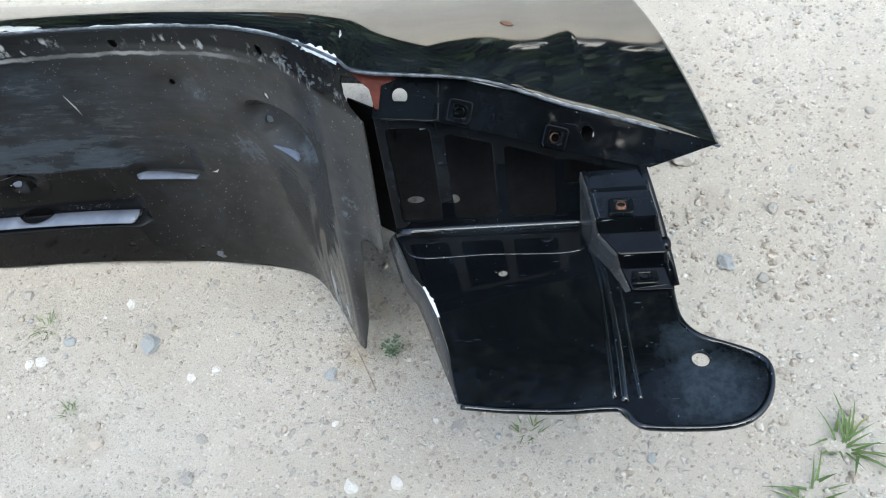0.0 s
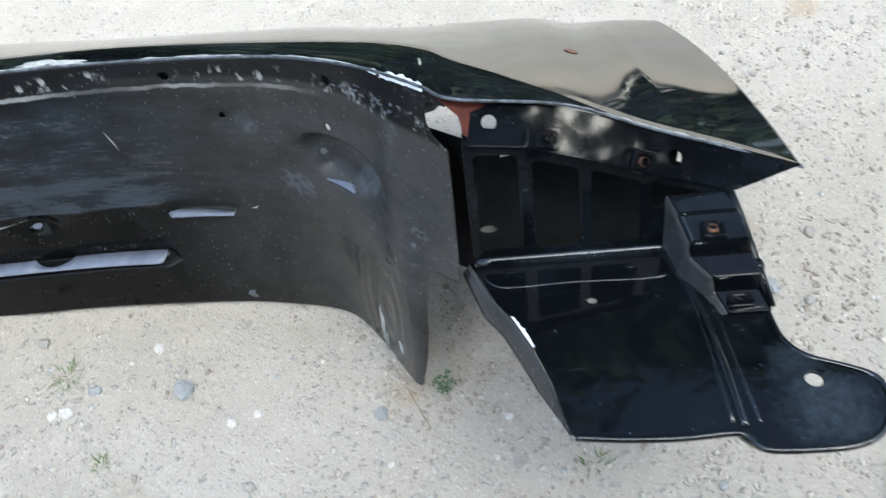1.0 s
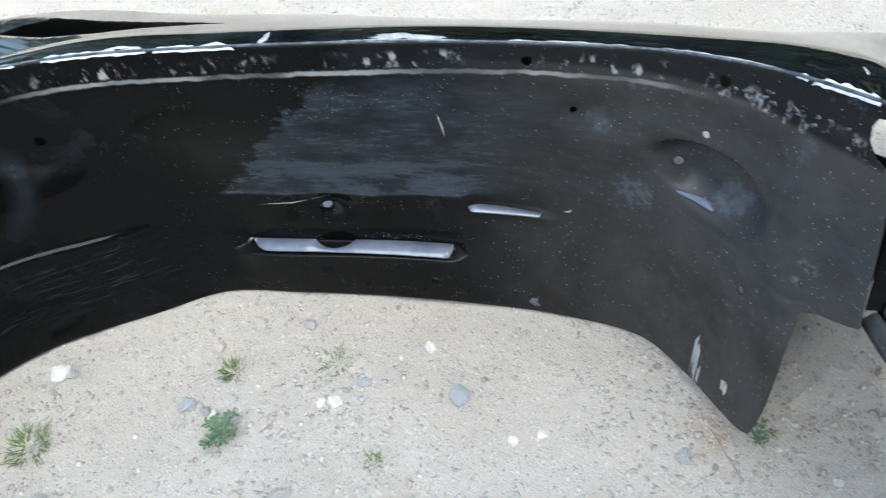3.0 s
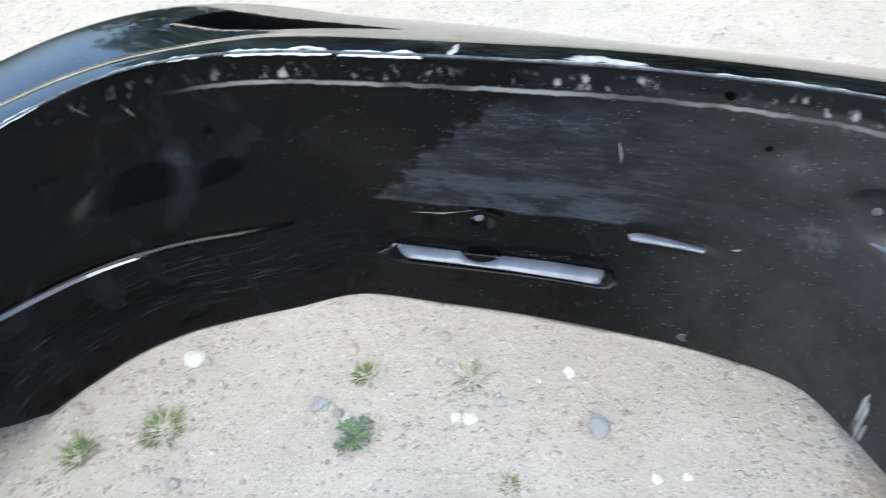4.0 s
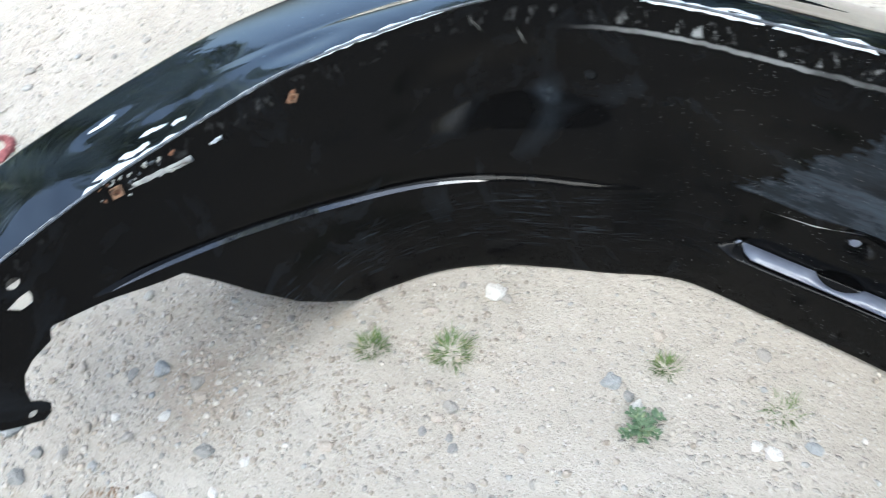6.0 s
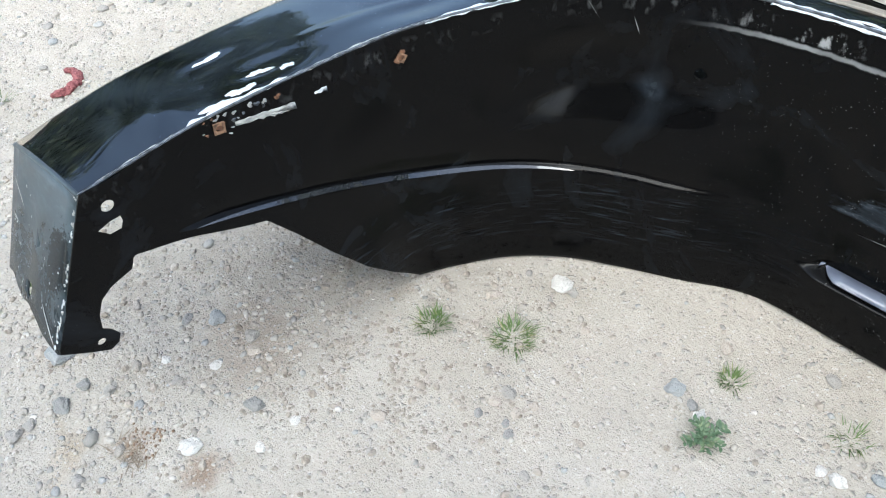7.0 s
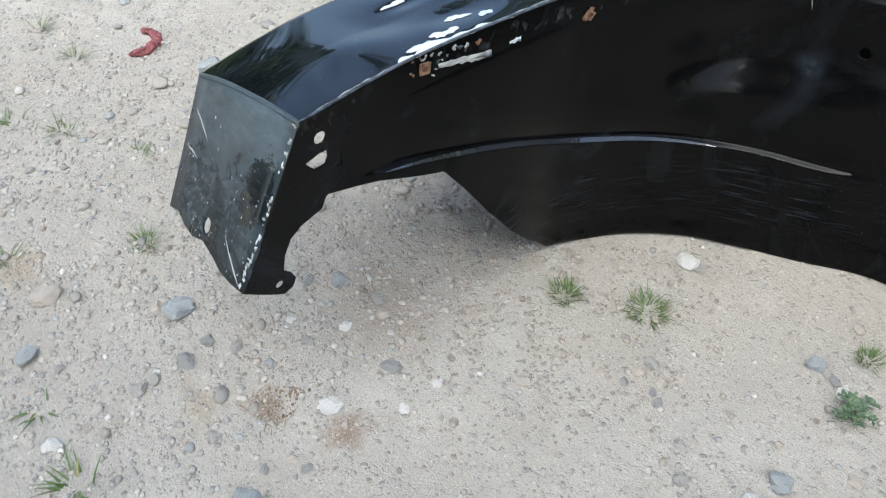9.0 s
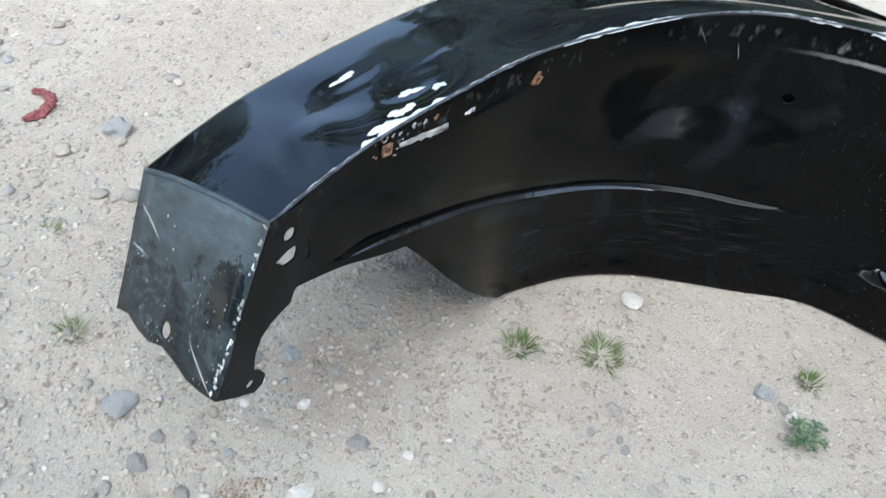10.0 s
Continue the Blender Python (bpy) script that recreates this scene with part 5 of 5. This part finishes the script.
def grass_tuft(x, y, count, length, spread, width, seed, label, material=None, flat=0.0):
    r = random.Random(seed)
    verts, faces = [], []
    for _ in range(count):
        a, d = r.random() * 6.283, spread * r.random() ** .6
        bx, by = x + d * math.cos(a), y + d * math.sin(a)
        blade(verts, faces, bx, by, on_ground(bx, by) - .001, length * r.uniform(.5, 1.1), width * r.uniform(.7, 1.2), a + r.gauss(0, .6), r.uniform(.2, .9) + flat, r.uniform(.2, 1.0))
    ob = mesh_object("grass_tuft", verts, faces, material or GRASS)
    return tagged(ob, label, "grass", "grass tufts in the dirt")


SMALL = "small dense yellow-green grass tuft in dirt"
grass_tuft(-1.021, .338, 110, .020, .017, .0014, 1, SMALL)
grass_tuft(-.936, .391, 120, .022, .022, .0013, 2, "wider sparse green grass tuft in dirt", None, .3)
grass_tuft(-.718, .516, 80, .017, .013, .0013, 3, SMALL)
grass_tuft(-.589, .540, 45, .018, .016, .0012, 4, "thin grey-green grass tuft in dirt", None, .2)
grass_tuft(-.512, .417, 30, .013, .009, .0013, 5, SMALL)
TALL = "long thin green grass blades growing from dirt"
for i, (x, y, n, l) in enumerate(((.365, .365, 26, .075), (.325, .318, 14, .060), (-1.203, -.205, 16, .070), (-1.811, .006, 14, .055), (-1.737, .045, 26, .035), (-1.449, .014, 46, .024), (-1.312, -.192, 8, .050), (-1.542, -.125, 18, .035), (-2.026, .142, 16, .040), (-1.908, .149, 16, .030), (-1.617, .102, 20, .022), (.048, .386, 18, .018), (.275, 1.205, 60, .022), (-1.40, .46, 20, .02), (-.9, 1.15, 24, .02))):
    grass_tuft(x, y, n, l * (.62 if l > .04 else 1), .010 + l * .10, .0030 if l > .04 else .0015, 20 + i, TALL if l > .04 else SMALL, None, .25)


def leafy_weed(x, y, stems, length, seed, label):
    """A low branching weed: stems with paired oval leaves."""
    r = random.Random(seed)
    verts, faces = [], []
    for sidx in range(stems):
        a = 6.283 * sidx / stems + r.gauss(0, .3)
        L = length * r.uniform(.6, 1.1)
        n = 6
        for i in range(1, n + 1):
            k = i / n
            cx, cy = x + math.cos(a) * L * k, y + math.sin(a) * L * k
            cz = on_ground(cx, cy) + .004 + .012 * math.sin(k * 2.4) * r.uniform(.7, 1.2)
            for side in (-1, 1):
                h = a + side * r.uniform(.6, 1.2)
                ll, lw = length * .30 * r.uniform(.8, 1.2), length * .075
                b = len(verts)
                dx, dy = math.cos(h), math.sin(h)
                for t, w in ((0, .15), (.35, 1), (.7, .85), (1, .05)):
                    up = .35 * ll * math.sin(t * 2.2)
                    mx, my = cx + dx * ll * t, cy + dy * ll * t
                    verts += [(mx - dy * lw * w, my + dx * lw * w, cz + up + lw * .25 * w), (mx, my, cz + up), (mx + dy * lw * w, my - dx * lw * w, cz + up + lw * .25 * w)]
                for t in range(3):
                    q = b + 3 * t
                    faces += [(q, q + 3, q + 4, q + 1), (q + 1, q + 4, q + 5, q + 2)]
        blade(verts, faces, x, y, on_ground(x, y), L, .0016, a, 1.2, .4, 6)
    ob = mesh_object("weed", verts, faces, WEED)
    return tagged(ob, label, "weed", "weeds in the dirt")


leafy_weed(-.697, .430, 9, .024, 3, "low bushy blue-green weed with small leaves")
leafy_weed(-.112, .487, 6, .015, 4, "small green weed beside the fender's point")

# curled strip of red cloth
turns = [(-1.905, .272), (-1.894, .281), (-1.877, .283), (-1.860, .277), (-1.848, .266), (-1.842, .252), (-1.842, .238), (-1.845, .224), (-1.850, .212)]
cl = []
for i in range(36):
    q = spline([(a, b, 0) for a, b in turns], 8 * i / 35)
    q = (-1.866 + (q[0] + 1.866) * .85, .252 + (q[1] - .252) * .85)
    cl.append((q[0], q[1], 0.006 + .002 * math.sin(i * .7)))
cloth = tube("cloth_strip", cl, [.0095 * (0.50 + .5 * math.sin(math.pi * min(1.0, (i + 3) / 38) ** 1.2)) * (1 + .12 * math.sin(i * 1.9)) for i in range(36)], CLOTH, None, 16)
for v in cloth.data.vertices:
    v.co.z = max(v.co.z * .7, 0.0) + on_ground(v.co.x, v.co.y)
    v.co += Vector((1, -1, .6)) * (.0034 * noise.noise(v.co * 260) + .0012 * noise.noise(v.co * 90))
tagged(cloth, "curled strip of faded red cloth lying on dirt", "cloth")

# dry stalk beside the fender's point
tube("dry_stalk", [(-.176 + .048 * k, .527 - .089 * k, on_ground(-.176 + .048 * k, .527 - .089 * k) + .0006) for k in np.linspace(0, 1, 12)], [.0003 + .0006 * k for k in np.linspace(0, 1, 12)], ROOT, None, 6)
tagged(bpy.data.objects["dry_stalk"], "thin dry brown stalk lying on dirt", "stalk")

# clump of dry roots
rv, rf = [], []
rr = random.Random(12)
for _ in range(70):
    a = rr.random() * 6.283
    bx, by = -1.137 + rr.gauss(0, .016), -.018 + rr.gauss(0, .009)
    blade(rv, rf, bx, by, on_ground(bx, by), rr.uniform(.006, .018), .0016, a, 1.25, .3, 4)
crumbs, crumb_faces = [], []
for i in range(80):
    k = rr.random()
    bx, by = -1.146 + .006 * k + rr.gauss(0, .013 - .006 * k), -.016 + .038 * k + rr.gauss(0, .009)
    s = rr.uniform(.0008, .0024)
    for p in ico:
        crumbs.append((bx + s * p[0] * rr.uniform(.7, 1.2), by + s * p[1] * rr.uniform(.7, 1.2), on_ground(bx, by) + s * .3 + s * .8 * p[2]))
    crumb_faces += [tuple(12 * i + j for j in f) for f in icf]
tagged(mesh_object("soil_crumbs", crumbs, crumb_faces, SOIL, False), "loose crumbs of reddish brown soil in a small pit", "soil", kind="stuff")
tagged(mesh_object("dry_root_clump", rv, rf, ROOT), "clump of dry brown roots on dirt", "roots")


# ---- unseen trees set round the yard to be mirrored in the paint ----
def tree_crown(seed):
    r = random.Random(seed)
    verts, faces = [], []
    lobes = [(Vector((r.gauss(0, 1.5), r.gauss(0, 1.2), r.uniform(0.3, 8.5))), r.uniform(1.1, 1.9)) for _ in range(26)]
    for c, rad in lobes:
        for _ in range(420):
            d = Vector((r.gauss(0, 1), r.gauss(0, 1), r.gauss(0, 1))).normalized() * rad * r.random() ** .4
            p = c + d
            s = r.uniform(.09, .20)
            q = Euler((r.random() * 6, r.random() * 6, r.random() * 6)).to_matrix()
            b = len(verts)
            verts += [tuple(p + q @ Vector(v)) for v in ((-s, 0, 0), (0, -s * .6, .05), (s, 0, 0), (0, s * .6, .05))]
            faces.append((b, b + 1, b + 2, b + 3))
    return verts, faces


def tree(x, y, seed):
    root = new("tree")
    tagged(root, "tall leafy dark green tree out of view, mirrored in the paint", "tree", "trees round the yard")
    r = random.Random(seed)
    tr = [(r.gauss(0, .06) * k, r.gauss(0, .06) * k, .55 * k) for k in range(11)]
    tube("trunk", tr, [.22 * (1 - .075 * k) for k in range(11)], BARK, root, 10)
    for k in range(5):
        a = 1.3 * k + r.random()
        z0 = 2.0 + .6 * k
        tube("limb", [(math.cos(a) * d, math.sin(a) * d, z0 + .7 * d) for d in (0, .6, 1.2, 1.9)], [.09, .07, .045, .02], BARK, root, 7)
    v, f = tree_crown(seed)
    under(mesh_object("crown", v, f, TREE_LEAF), root)
    root.location = (x, y, 0)
    return root


first = tree(-3.0, 9.0, 1)
second = tree(1.5, 9.6, 2)
# those at negative y are added only to darken the flange's reflections
spots = [(-17.5, 5.0), (-17.0, 1.5), (-6.2, 8.8), (4.6, 9.2), (-0.8, 10.4), (3.2, 11.0), (-4.9, 10.8), (0.2, -5.8), (2.6, -6.4), (4.3, -7.6), (6.4, -6.6), (1.4, -9.2)]
for i, (x, y) in enumerate(spots):
    grow = 1.05 if y > 0 and x > -1 else 1.0
    copy_thing((first, second)[i % 2], pose(x, y, 0, 0, 0, 67 * i) @ Matrix.Diagonal((grow, grow, grow, 1)))

# every part hangs under the fender's root without moving
for ob in fender.children_recursive:
    if ob.parent is fender:
        ob.matrix_parent_inverse = FIX
